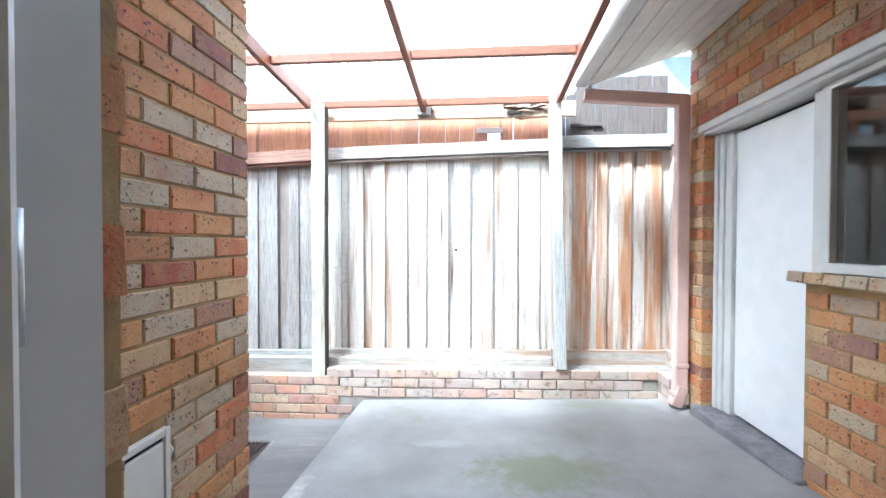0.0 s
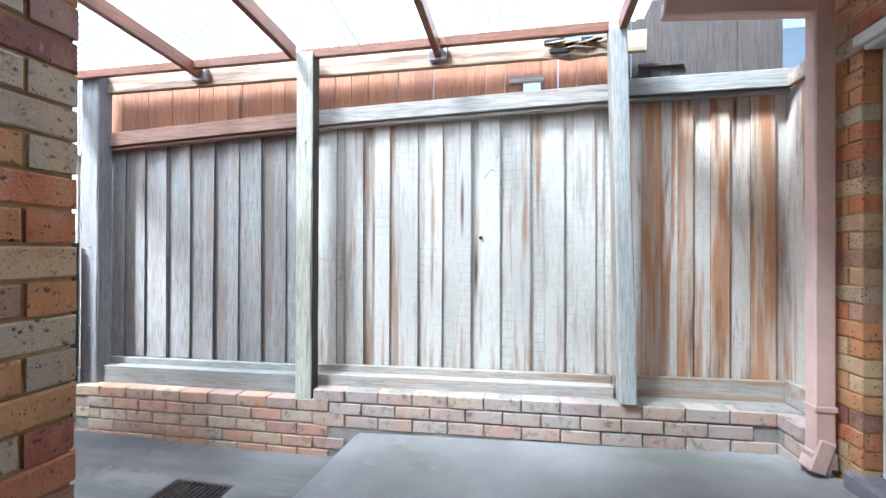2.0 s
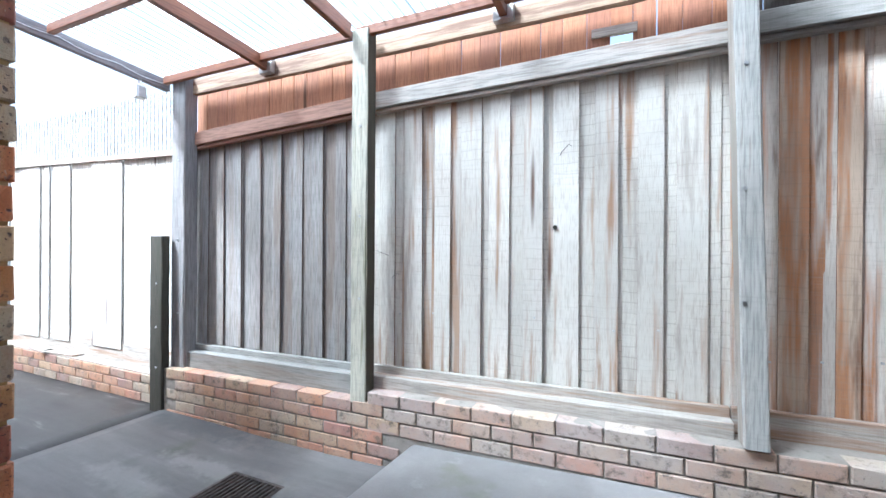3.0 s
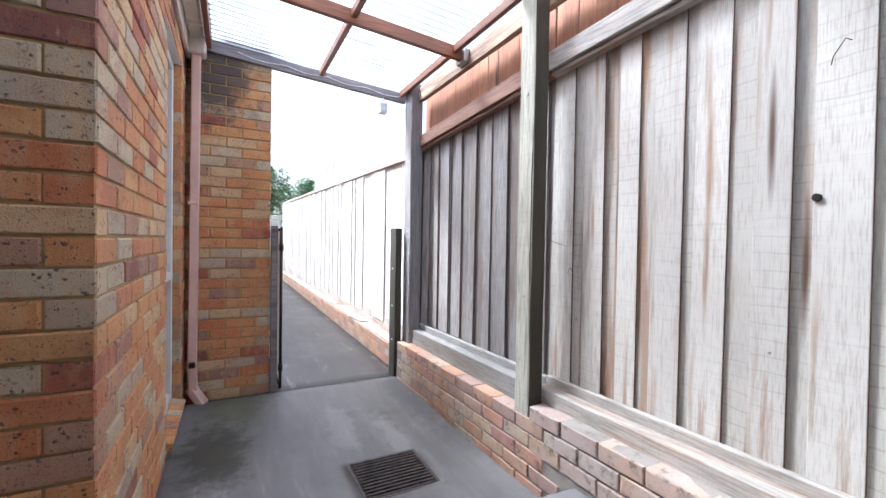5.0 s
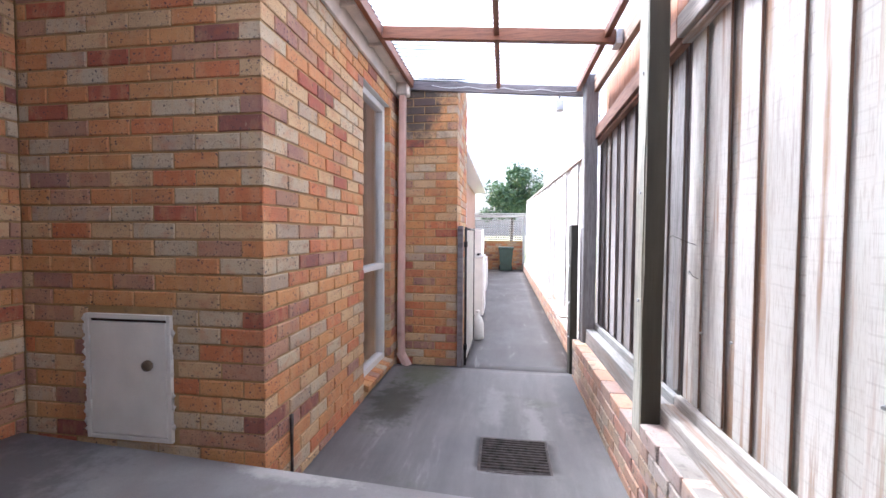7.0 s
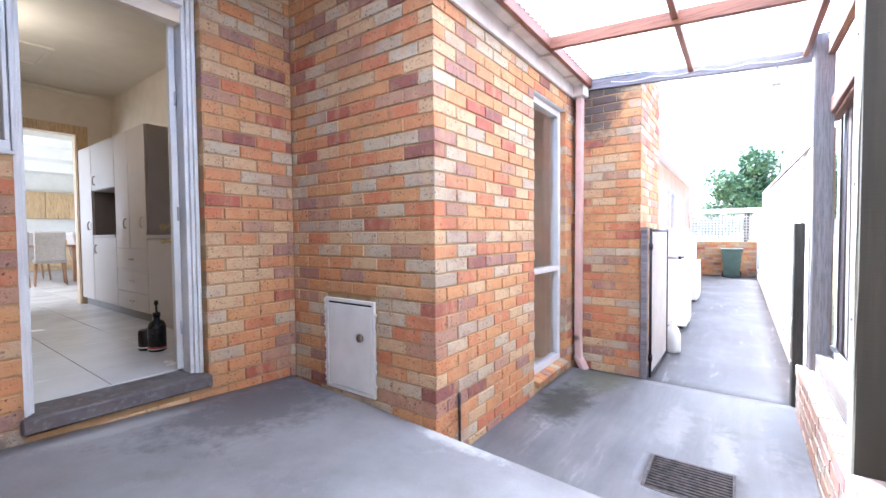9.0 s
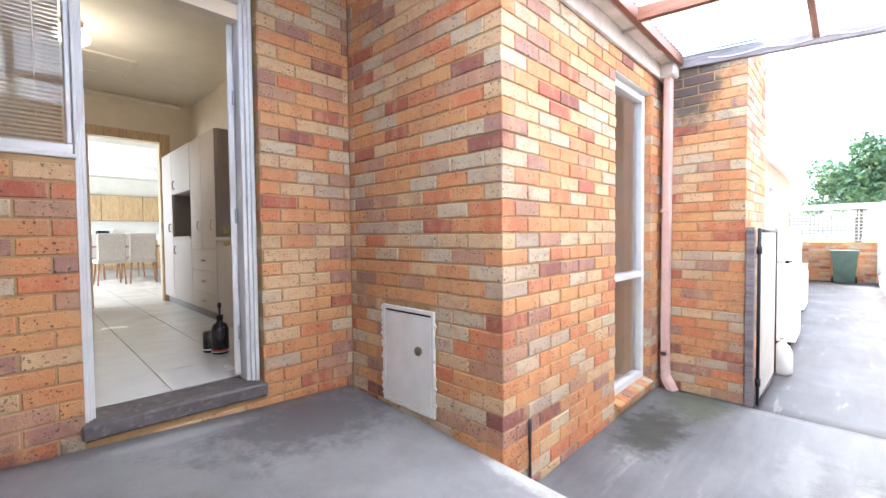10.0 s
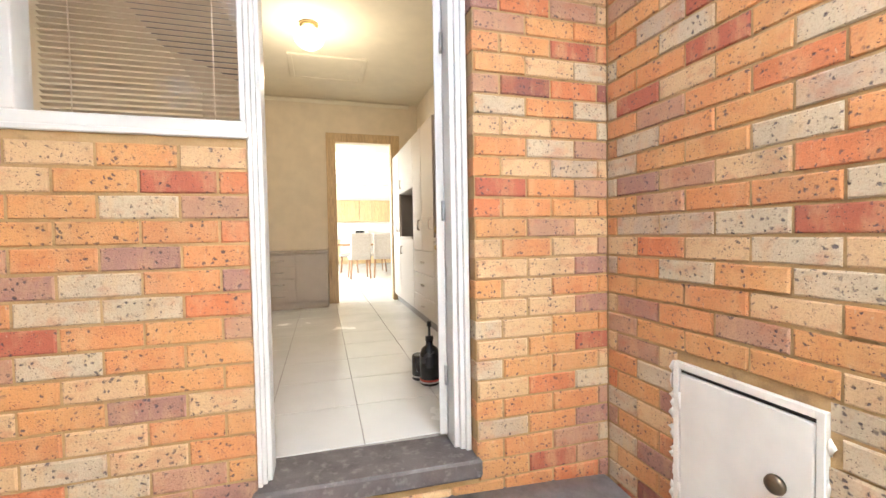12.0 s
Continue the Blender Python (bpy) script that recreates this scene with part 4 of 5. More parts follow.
dp = downpipe("salmon-painted square downpipe beside the brick corner", [(1.92, 2.97, 2.44), (2.62, 2.94, 2.37), (2.62, 2.94, 0.12), (2.592, 2.94, 0.03)], 0.095, 0.08)
boxpart("strap", (2.568, 2.672, 2.895, 2.985, 0.30, 0.33), PIPE_PAINT, dp)
dp = downpipe("salmon-painted square downpipe below the gutter", [(-2.435, 1.45, 2.52), (-2.435, 1.435, 0.0), (-2.435, 1.44, -0.22), (-2.41, 1.50, -0.31)], 0.085, 0.065)
boxpart("strap", (-2.484, -2.386, 1.40, 1.472, 1.30, 1.325), PIPE_PAINT, dp)


# ---- meter cabinet ----
def meter_cabinet():
    t = thing("meter_cabinet", "small cream metal meter cabinet set in the brick wall, closed", "cabinet")
    boxpart("case", (-0.16, -0.012, 0.405, 0.850, 0.022, 0.638), CREAM_PAINT, t)
    for dims in ((-0.02, 0.012, 0.382, 0.405, 0.005, 0.652), (-0.02, 0.012, 0.850, 0.872, 0.005, 0.652), (-0.02, 0.012, 0.405, 0.850, 0.628, 0.652), (-0.02, 0.012, 0.405, 0.850, 0.005, 0.026)):
        boxpart("frame", dims, CREAM_PAINT, t, bevel=0.002)
    door = boxpart("door", (-0.006, 0.010, 0.410, 0.845, 0.032, 0.612), CREAM_PAINT, t, bevel=0.004)
    # near black strip stands for the shadow in the gap
    boxpart("slot", (-0.011, 0.002, 0.410, 0.845, 0.614, 0.627), PIT, t, "dark strip set in the gap above the door as its shadow", 0)
    bm = bmesh.new()
    lathe(bm, [(0.008, 0), (0.008, 0.016), (0.026, 0.018), (0.029, 0.026), (0.026, 0.036), (0.010, 0.040)], 20)
    knob = part("knob", bm, BRONZE, door, "worn bronze round knob")
    knob.matrix_local = pose(0.010, 0.765, 0.405, 0, 90, 0)
    for z in (0.14, 0.48):
        bm = bmesh.new()
        tube(bm, [(0.012, 0.409, z), (0.012, 0.409, z + 0.06)], 0.006, 8)
        part("hinge", bm, CREAM_PAINT, door)
    r = random.Random(14)
    for side, count in ((0.376, 15), (0.878, 6)):
        for i in range(count):
            bm = bmesh.new()
            h = r.uniform(0.018, 0.055)
            tube(bm, [(0, 0, 0), (r.uniform(-.002, .004), r.uniform(-.005, .005), h * 0.5), (0, r.uniform(-.004, .004), h)], [0.004, r.uniform(0.007, 0.013), 0.003], 7)
            ob = part("caulk", bm, CREAM_PAINT, t)
            ob.matrix_local = pose(0.004, side + r.uniform(-0.006, 0.006), 0.02 + 0.6 * (i + r.uniform(0, 0.6)) / count)


meter_cabinet()


# ---- back door, its frame, the blind window ----
def moulded(name, path_x, y0, z0, z1, parent, flip):
    """Stepped white jamb."""
    bm = bmesh.new()
    s = -1 if flip else 1
    k = 0.7 if flip else 1.0
    for a, b, yy in ((0.0, 0.024 * k, y0), (0.022 * k, 0.044 * k, y0 - 0.018), (0.042 * k, 0.066 * k, y0 - 0.040)):
        xa, xb = sorted((path_x + s * a, path_x + s * b))
        cuboid(bm, xa, xb, y0 - 0.16, yy, z0, z1, 0.003)
    return part(name, bm, WHITE_PAINT, parent)


door_frame = tagged(new("door_1"), "white back door frame with the door standing open inwards", "door", "", "structure")
moulded("jamb", 0.657, -0.062, 0.14, 2.64, door_frame, False)
moulded("jamb", 1.515, -0.022, 0.14, 2.64, door_frame, True)
boxpart("head", (0.723, 1.469, -0.18, -0.06, 2.55, 2.635), WHITE_PAINT, door_frame)
leaf = boxpart("door_leaf", (0.0, 0.038, -0.78, 0.0, 0.215, 2.54), WHITE_PAINT, door_frame, "white painted door leaf, open", 0.004)
for z in (0.45, 1.2, 1.95):
    bm = bmesh.new()
    tube(bm, [(0.004, 0.006, z), (0.004, 0.006, z + 0.09)], 0.008, 8)
    part("hinge", bm, GALV, leaf)
for z, r in ((1.17, 0.030), (1.06, 0.022)):
    bm = bmesh.new()
    lathe(bm, [(r * 0.9, 0), (r, 0.006), (0.010, 0.012), (0.010, 0.035), (r * 0.85, 0.042), (r * 0.9, 0.06), (r * 0.5, 0.072)], 18)
    k = part("door_knob", bm, BRASS, leaf, "worn brass door knob")
    k.matrix_local = pose(0.038, -0.715, z, 0, 90, 0)
leaf.matrix_local = pose(0.728, -0.188, 0, 0, 0, -20)


def door_sill():
    t = thing("door_sill", "dark painted concrete step below the back door, chipped", "sill")
    bm = bmesh.new()
    cuboid(bm, 0.640, 1.530, -0.235, 0.028, 0.112, 0.192, 0.010)
    for v in bm.verts:
        v.co += Vector((0, 0.004, 0.004)) * noise.noise(v.co * 9)
        v.co.z += 0.022 * (v.co.x - 0.65)
    part("step", bm, DARK_SILL, t)


door_sill()


def blind_window():
    w = tagged(new("window_1"), "white framed window with a closed cream blind above brick", "window", "", "structure")
    x0, x1, z0, z1 = 1.517, 2.243, 1.512, 2.64
    for nm, dims in (("window_frame", (x0, x1, -0.13, -0.030, z0, z0 + 0.048)), ("window_frame", (x0, x1, -0.13, -0.030, z1 - 0.05, z1)), ("window_frame", (x0, x0 + 0.022, -0.13, -0.034, z0 + 0.048, z1 - 0.05)), ("window_frame", (x1 - 0.055, x1, -0.13, -0.030, z0 + 0.048, z1 - 0.05))):
        boxpart(nm, dims, WHITE_PAINT, w, bevel=0.004)
    boxpart("window_sill", (x0 - 0.01, x1 + 0.004, -0.10, 0.008, z0 - 0.022, z0 - 0.002), WHITE_PAINT, w)
    p = boxpart("pane", (x0 + 0.02, x1 - 0.05, -0.080, -0.075, z0 + 0.045, z1 - 0.045), GLASS, w, bevel=0)
    p.visible_shadow = False
    b = thing("venetian_blind", "cream venetian blind hanging closed behind the glass", "blind")
    zz = z0 + 0.06
    while zz < z1 - 0.06:
        bm = bmesh.new()
        cuboid(bm, x0 + 0.03, x1 - 0.065, -0.012, 0.012, -0.0006, 0.0006, 0, pose(0, -0.150, zz, 14, 0, 0))
        part("slat", bm, BLIND, b)
        zz += 0.0205
    for x in (x0 + 0.12, x1 - 0.16):
        boxpart("cord", (x, x + 0.003, -0.136, -0.133, z0 + 0.05, z1 - 0.06), BLIND, b, bevel=0)
    boxpart("bottom_rail", (x0 + 0.03, x1 - 0.065, -0.165, -0.138, z0 + 0.046, z0 + 0.058), BLIND, b)


blind_window()


# ---- tall window of the side wall ----
def side_window():
    w = tagged(new("window_2"), "tall narrow white window with a mid rail and brick sill", "window", "", "structure")
    x0, x1, z0, z1, yf = -2.215, -1.445, -0.19, 2.325, 1.318
    for dims in ((x0, x1, yf - 0.08, yf, z0, z0 + 0.06), (x0, x1, yf - 0.08, yf, z1 - 0.06, z1), (x0, x0 + 0.062, yf - 0.08, yf, z0 + 0.06, z1 - 0.06), (x1 - 0.062, x1, yf - 0.08, yf, z0 + 0.06, z1 - 0.06), (x0 + 0.062, x1 - 0.062, yf - 0.07, yf + 0.008, 0.725, 0.775)):
        boxpart("window_frame", dims, WHITE_PAINT, w, bevel=0.004)
    for a, b in ((z0 + 0.06, 0.725), (0.775, z1 - 0.06)):
        p = boxpart("pane", (x0 + 0.06, x1 - 0.06, yf - 0.050, yf - 0.044, a, b), GLASS, w, bevel=0)
        p.visible_shadow = False
    boxpart("lintel", (x0, x1, yf - 0.07, yf + 0.048, z1 + 0.002, z1 + 0.012), WHITE_PAINT, w)
    for i in range(7):
        bm = bmesh.new()
        cuboid(bm, -0.052, 0.052, -0.16, 0.03, -0.055, 0, 0.005)
        ob = part("sill_brick", bm, BRICK, w)
        ob.matrix_local = pose(x0 + 0.055 + i * 0.11, yf + 0.065, z0 - 0.012, -14, 0, 0)
    room = bmesh.new()
    cuboid(room, -2.45, -0.13, -1.2, 1.20, -0.3, 2.6)
    bmesh.ops.reverse_faces(room, faces=room.faces[:])
    for f in [f for f in room.faces if f.calc_center_median().y > 1.19]:
        room.faces.remove(f)
    me = bpy.data.meshes.new("wall_side_room")
    room.to_mesh(me)
    room.free()
    me.materials.append(WALL_PAINT)
    tagged(new("wall_side_room", me), "pale room behind the tall window", "", "", "structure")


side_window()


# ---- laundry door and window ----
def laundry():
    d = tagged(new("door_2"), "closed white flush door with a wide white frame", "door", "", "structure")
    boxpart("door_leaf", (2.835, 2.872, 1.90, 2.618, 0.075, 2.03), DOOR_PAINT, d)
    for y0, y1, x0 in ((2.742, 2.784, 2.775), (2.694, 2.744, 2.790), (2.616, 2.696, 2.806), (1.826, 1.902, 2.79)):
        boxpart("jamb", (x0, 2.88, y0, y1, 0.055, 2.055), WHITE_PAINT, d, bevel=0.005)
    for dims in ((2.672, 2.88, 0.36, 2.810, 2.082, 2.135), (2.700, 2.88, 0.36, 2.784, 2.058, 2.084)):
        boxpart("head", dims, WHITE_PAINT, d, bevel=0.006)
    t = thing("door_sill", "grey painted concrete step below the white door", "sill")
    bm = bmesh.new()
    cuboid(bm, 2.648, 2.88, 1.79, 2.84, -0.12, 0.055, 0.012)
    for v in bm.verts:
        v.co += Vector((0.006, 0, 0.004)) * noise.noise(v.co * 7)
    part("step", bm, STEP_GREY, t)
    w = tagged(new("window_3"), "white framed laundry window above a brick sill", "window", "", "structure")
    y0, y1, z0, z1 = 0.36, 1.817, 1.12, 2.055
    for dims in ((2.76, 2.84, y0, y1, z0, z0 + 0.05), (2.76, 2.84, y0, y1, z1 - 0.03, z1), (2.76, 2.84, y1 - 0.06, y1, z0 + 0.05, z1 - 0.03), (2.76, 2.84, y0, y0 + 0.06, z0 + 0.05, z1 - 0.03), (2.765, 2.835, 1.07, 1.12, z0 + 0.05, z1 - 0.03)):
        boxpart("window_frame", dims, WHITE_PAINT, w, bevel=0.004)
    for a, b in ((y0 + 0.06, 1.07), (1.12, y1 - 0.06)):
        p = boxpart("pane", (2.795, 2.801, a, b, z0 + 0.05, z1 - 0.03), GLASS, w, bevel=0)
        p.visible_shadow = False
    for i in range(13):
        bm = bmesh.new()
        cuboid(bm, -0.11, 0.10, -0.054, 0.054, -0.055, 0, 0.005)
        ob = part("sill_brick", bm, BRICK, w)
        ob.matrix_local = pose(2.735, 1.785 - i * 0.112, 1.112, 0, 9, 0)
    # unseen room box; its dimness is put into the dark wall colour
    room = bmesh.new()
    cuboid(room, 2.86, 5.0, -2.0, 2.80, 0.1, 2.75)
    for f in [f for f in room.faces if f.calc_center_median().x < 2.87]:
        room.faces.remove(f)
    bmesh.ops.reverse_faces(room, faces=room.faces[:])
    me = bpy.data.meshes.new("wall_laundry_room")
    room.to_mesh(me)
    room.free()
    me.materials.append(NICHE_SHADE)
    tagged(new("wall_laundry_room", me), "unseen laundry room behind the glass, dimmed by its dark colour", "", "", "structure")


laundry()


# ---- drain grate ----
def drain():
    t = thing("drain_grate", "rusty iron drain grate let into the concrete", "drain")
    zt = low_z(-0.85, 2.59) + 0.010
    x0, x1, y0, y1 = -1.065, -0.635, 2.36, 2.82
    for dims in ((x0, x1, y0, y0 + 0.02, zt - 0.03, zt), (x0, x1, y1 - 0.02, y1, zt - 0.03, zt), (x0, x0 + 0.02, y0 + 0.02, y1 - 0.02, zt - 0.03, zt), (x1 - 0.02, x1, y0 + 0.02, y1 - 0.02, zt - 0.03, zt)):
        boxpart("frame", dims, RUST_STEEL, t, bevel=0.003)
    n = 12
    for i in range(n):
        x = x0 + 0.02 + (x1 - x0 - 0.04) * (i + 0.5) / n
        boxpart("bar", (x - 0.0055, x + 0.0055, y0 + 0.02, y1 - 0.02, zt - 0.026, zt - 0.003), RUST_STEEL, t, bevel=0.002)
    boxpart("pit", (x0, x1, y0, y1, zt - 0.20, zt - 0.16), PIT, t)


drain()


# ---- return fence in the corner ----
def corner_return():
    f = thing("paling_fence", "short stained paling return in the corner beside the pipe", "fence", "fence panels")
    r = random.Random(9)
    y = 3.03
    while y < 3.395:
        bm = bmesh.new()
        cuboid(bm, 0, 0.016, 0, 0.112, 0.30, 2.12, 0.002)
        ob = part("paling", bm, PALING_TAN, f)
        ob.matrix_local = pose(2.738 + 0.014 * (int(y * 10) % 2), y, 0)
        y += 0.105
    boxpart("bottom_board", (2.70, 2.736, 3.02, 3.375, 0.19, 0.325), RAIL_WOOD, f)
    boxpart("rail", (2.700, 2.737, 3.02, 3.345, 2.11, 2.20), RAIL_WOOD, f)


corner_return()


# ---- side path: fence, gate, appliances ----
def path_fence():
    r = random.Random(31)
    f = thing("paling_fence", "long sunlit paling fence with lattice top along the path", "fence", "fence panels")
    x = -2.62
    while x > -14.6:
        bm = bmesh.new()
        w = 0.10 * r.uniform(.9, 1.1)
        cuboid(bm, -w, 0, 0, 0.016, 0.05 - 0.010 * (-x - 2.6), 1.93 + 0.034 * (-x - 2.6) + r.uniform(-.01, .01), 0.002)
        ob = part("paling", bm, SUN_PALING, f)
        ob.matrix_local = pose(x, 3.383 + (0.018 if r.random() < .5 else 0), 0, 0, 0, 0)
        x -= w + 0.004
    bm = bmesh.new()
    cuboid(bm, -14.6, -2.60, 3.417, 3.429, 0.0, 1.92, 0)
    part("backing", bm, PALING, f)
    for z0, z1, y0 in ((1.90, 1.945, 3.365), (-0.085, 0.10, 3.395)):
        bm = bmesh.new()
        cuboid(bm, 0, 12.0, y0, y0 + 0.035, z0, z1, 0.003)
        ob = part("rail", bm, RAIL_WOOD, f)
        ob.matrix_local = pose(-14.6, 0, 0.405 if z0 > 1 else 0, 0, 1.93 if z0 > 1 else 0, 0)
    lat = thing("lattice", "pale square timber lattice above the path fence", "lattice")
    up = mesh_of("slat", cuboid(bmesh.new(), -0.022, 0, 0, 0.008, 0, 0.63), LATTICE_WOOD)
    across = mesh_of("slat", cuboid(bmesh.new(), -6.0, 0, 0, 0.008, 0, 0.022), LATTICE_WOOD)
    for me, x, y, z in [(up, -2.62 - i * 0.06, 3.455, 1.93) for i in range(100)] + [(across, -2.62, 3.463, 1.97 + k * 0.06) for k in range(10)]:
        ob = new("slat", me)
        ob.parent = lat
        ob.matrix_local = pose(x, y, z)
    # loose boards lying on the plinth
    for i, (x, a) in enumerate(((-4.3, 4), (-4.75, -7), (-6.0, 3))):
        b = boxpart("loose_board", (-0.28, 0.28, -0.05, 0.05, 0, 0.022), RAIL_WOOD)
        tagged(b, "short weathered board lying on the plinth", "board", "loose boards")
        b.matrix_world = pose(x, 3.325, -0.085 + 0.0, 0, 0, a)


path_fence()


def mesh_gate():
    post = thing("gate_post", "grey timber gate post fixed to the brick return", "post")
    boxpart("shaft", (-2.555, -2.475, 2.030, 2.085, -0.345, 1.15), GREY_BEAM, post)
    gt = thing("metal_gate", "black steel framed mesh gate standing open along the path", "gate", m=pose(-2.50, 2.115, -0.32, 0, 0, 179.5))
    L, H = 1.02, 1.46
    for pts in (((0, 0, 0), (0, 0, H)), ((L, 0, 0), (L, 0, H)), ((0, 0, 0.02), (L, 0, 0.02)), ((0, 0, H - 0.02), (L, 0, H - 0.02))):
        bm = bmesh.new()
        tube(bm, pts, 0.013, 10)
        part("gate_frame", bm, BLACK_STEEL, gt)
    bm = bmesh.new()
    for i in range(1, 34):
        tube(bm, [(i * L / 34, 0, 0.02), (i * L / 34, 0, H - 0.02)], 0.0022, 4, True, False)
    for i in range(1, 48):
        tube(bm, [(0, 0.003, i * H / 48), (L, 0.003, i * H / 48)], 0.0022, 4, True, False)
    tagged(part("mesh", bm, CREAM_PAINT, gt, "pale welded wire mesh"), "", "", "", "stuff")
    for z in (0.16, 1.25):
        bm = bmesh.new()
        tube(bm, [(0.0, 0.0, z), (0.0, 0.0, z + 0.06)], 0.02, 8)
        part("hinge", bm, BLACK_STEEL, gt)
    bm = bmesh.new()
    tube(bm, [(L - 0.03, 0.02, 0.95), (L - 0.03, 0.05, 0.95), (L - 0.12, 0.05, 0.95)], 0.008, 8)
    part("latch", bm, BLACK_STEEL, gt)


mesh_gate()


def appliance(label, x, y, z, w, d, h, kind, lid=True):
    t = thing(kind, label, "appliance", "white appliances", pose(x, y, z))
    boxpart("body", (0, w, 0, d, 0.04, h - 0.03), APPLIANCE, t, bevel=0.015)
    boxpart("top", (-0.004, w + 0.004, -0.004, d + 0.006, h - 0.028, h), APPLIANCE, t, bevel=0.008)
    boxpart("front_panel", (0.03, w - 0.03, d, d + 0.012, 0.10, h - 0.12), APPLIANCE, t, bevel=0.004)
    for a in (0.05, w - 0.09):
        for c in (0.05, d - 0.09):
            boxpart("foot", (a, a + 0.04, c, c + 0.04, 0, 0.04), BLACK_STEEL, t)
    return t


appliance("white enamel washing machine on the concrete path", -5.75, 1.52, -0.35, 0.62, 0.66, 1.05, "washing_machine")
appliance("white dryer standing on the washing machine", -5.72, 1.55, 0.70, 0.56, 0.60, 0.46, "clothes_dryer")
appliance("low white chest beside the wall further along", -8.9, 1.50, -0.36, 0.75, 0.60, 0.86, "storage_chest")
wt = thing("water_heater", "white cylindrical water heater against the wall", "heater", m=pose(-9.4, 1.75, -0.36))
bm = bmesh.new()
lathe(bm, [(0.20, 0), (0.23, 0.02), (0.23, 1.35), (0.19, 1.42), (0.05, 1.44)], 24)
part("tank", bm, APPLIANCE, wt)


def jug():
    t = thing("plastic_jug", "cloudy plastic jug standing on the path", "jug", m=pose(-3.72, 2.17, -0.348))
    bm = bmesh.new()
    lathe(bm, [(0.07, 0), (0.085, 0.02), (0.085, 0.22), (0.06, 0.29), (0.025, 0.33), (0.025, 0.36)], 20)
    part("body", bm, PVC, t)
    bm = bmesh.new()
    lathe(bm, [(0.028, 0.361), (0.028, 0.385), (0.02, 0.39)], 14)
    part("cap", bm, LABEL_WHITE, t)


jug()


def stub_pipe():
    t = thing("stub_pipe", "short rusty conduit standing at the foot of the brick wall", "pipe")
    bm = bmesh.new()
    tube(bm, [(-0.222, 1.388, -0.32), (-0.222, 1.388, 0.06), (-0.226, 1.385, 0.09)], 0.011, 10)
    part("tube", bm, RUST_STEEL, t)


stub_pipe()


def wheelie_bin():
    t = thing("wheelie_bin", "dark green wheelie bin at the end of the path", "bin", m=pose(-14.45, 2.60, -0.37))
    bm = bmesh.new()
    rings = [[bm.verts.new((sx * w, sy * w * 1.1, z)) for sx, sy in ((-1, -1), (1, -1), (1, 1), (-1, 1))] for w, z in ((0.19, 0.04), (0.245, 0.85), (0.265, 0.86), (0.265, 0.90))]
    for a, b in zip(rings, rings[1:]):
        for k in range(4):
            bm.faces.new((a[k], a[(k + 1) % 4], b[(k + 1) % 4], b[k]))
    bm.faces.new(rings[0][::-1])
    bm.faces.new(rings[-1])
    part("body", bm, BIN_GREEN, t)
    boxpart("lid", (-0.29, 0.28, -0.30, 0.30, 0.902, 0.95), BIN_GREEN, t, bevel=0.02)
    for y in (-0.24, 0.24):
        bm = bmesh.new()
        tube(bm, [(-0.2, y - 0.02, 0.1), (-0.2, y + 0.02, 0.1)], 0.1, 16)
        part("wheel", bm, BLACK_STEEL, t)


wheelie_bin()


def path_end():
    bm = bmesh.new()
    core(bm, (-15.0, 3.255), (0, -1, 0), 3.155, -0.6, 0.80)
    w = structure("wall_path_end", bm, MORTAR, "low brick wall closing the path")
    END.append(w)
    lat = thing("lattice", "weathered lattice screen above the end wall", "lattice")
    up = mesh_of("slat", cuboid(bmesh.new(), 0, 0.01, 0, 0.03, 0, 0.88), LATTICE_WOOD)
    across = mesh_of("slat", cuboid(bmesh.new(), 0, 0.01, 0, 3.0, 0, 0.03), LATTICE_WOOD)
    for me, x, y, z in [(up, -15.06, 0.3 + i * 0.095, 0.82) for i in range(32)] + [(across, -15.05, 0.3, 0.84 + i * 0.095) for i in range(9)]:
        ob = new("slat", me)
        ob.parent = lat
        ob.matrix_local = pose(x, y, z)
    g2 = thing("pergola", "white painted beam frame at the end of the path", "pergola")
    boxpart("beam", (-15.0, -14.9, 0.2, 3.375, 1.74, 1.84), WHITE_PAINT, g2)
    for y in (0.3, 3.255):
        boxpart("post", (-14.99, -14.91, y, y + 0.09, -0.37, 1.738), WHITE_PAINT, g2)
    boxpart("rail", (-14.88, -14.84, 0.2, 3.375, 1.86, 1.90), WHITE_PAINT, g2)


END = []
path_end()


def far_house():
    bm = bmesh.new()
    cuboid(bm, -15.2, -3.60, 1.20, 1.34, -0.5, 2.75)
    w = structure("wall_path_far", bm, rough_material("pale_pink_brickwork", (0.44, 0.27, 0.19), (0.50, 0.33, 0.24), (0.38, 0.24, 0.18), 0.9, 2.0), "brick house wall set back along the path")
    boxpart("gutter_far", (-14.6, -3.605, 1.36, 1.80, 2.66, 2.76), WHITE_PAINT)
    tagged(bpy.data.objects["gutter_far"], "white eave and gutter above the far house wall", "gutter", "gutters")
    bpy.data.objects["gutter_far"].name = "eave_gutter"
    for x in (-6.9, -10.6):
        ww = tagged(new("window_4"), "white framed window of the far house wall", "window", "", "structure")
        for dims in ((x, x + 0.9, 1.342, 1.40, 1.0, 1.06), (x, x + 0.9, 1.342, 1.40, 2.1, 2.16), (x, x + 0.06, 1.342, 1.40, 1.06, 2.1), (x + 0.84, x + 0.9, 1.342, 1.40, 1.06, 2.1)):
            boxpart("window_frame", dims, WHITE_PAINT, ww)
        boxpart("pane", (x + 0.06, x + 0.84, 1.345, 1.352, 1.06, 2.1), GLASS, ww, bevel=0)


far_house()


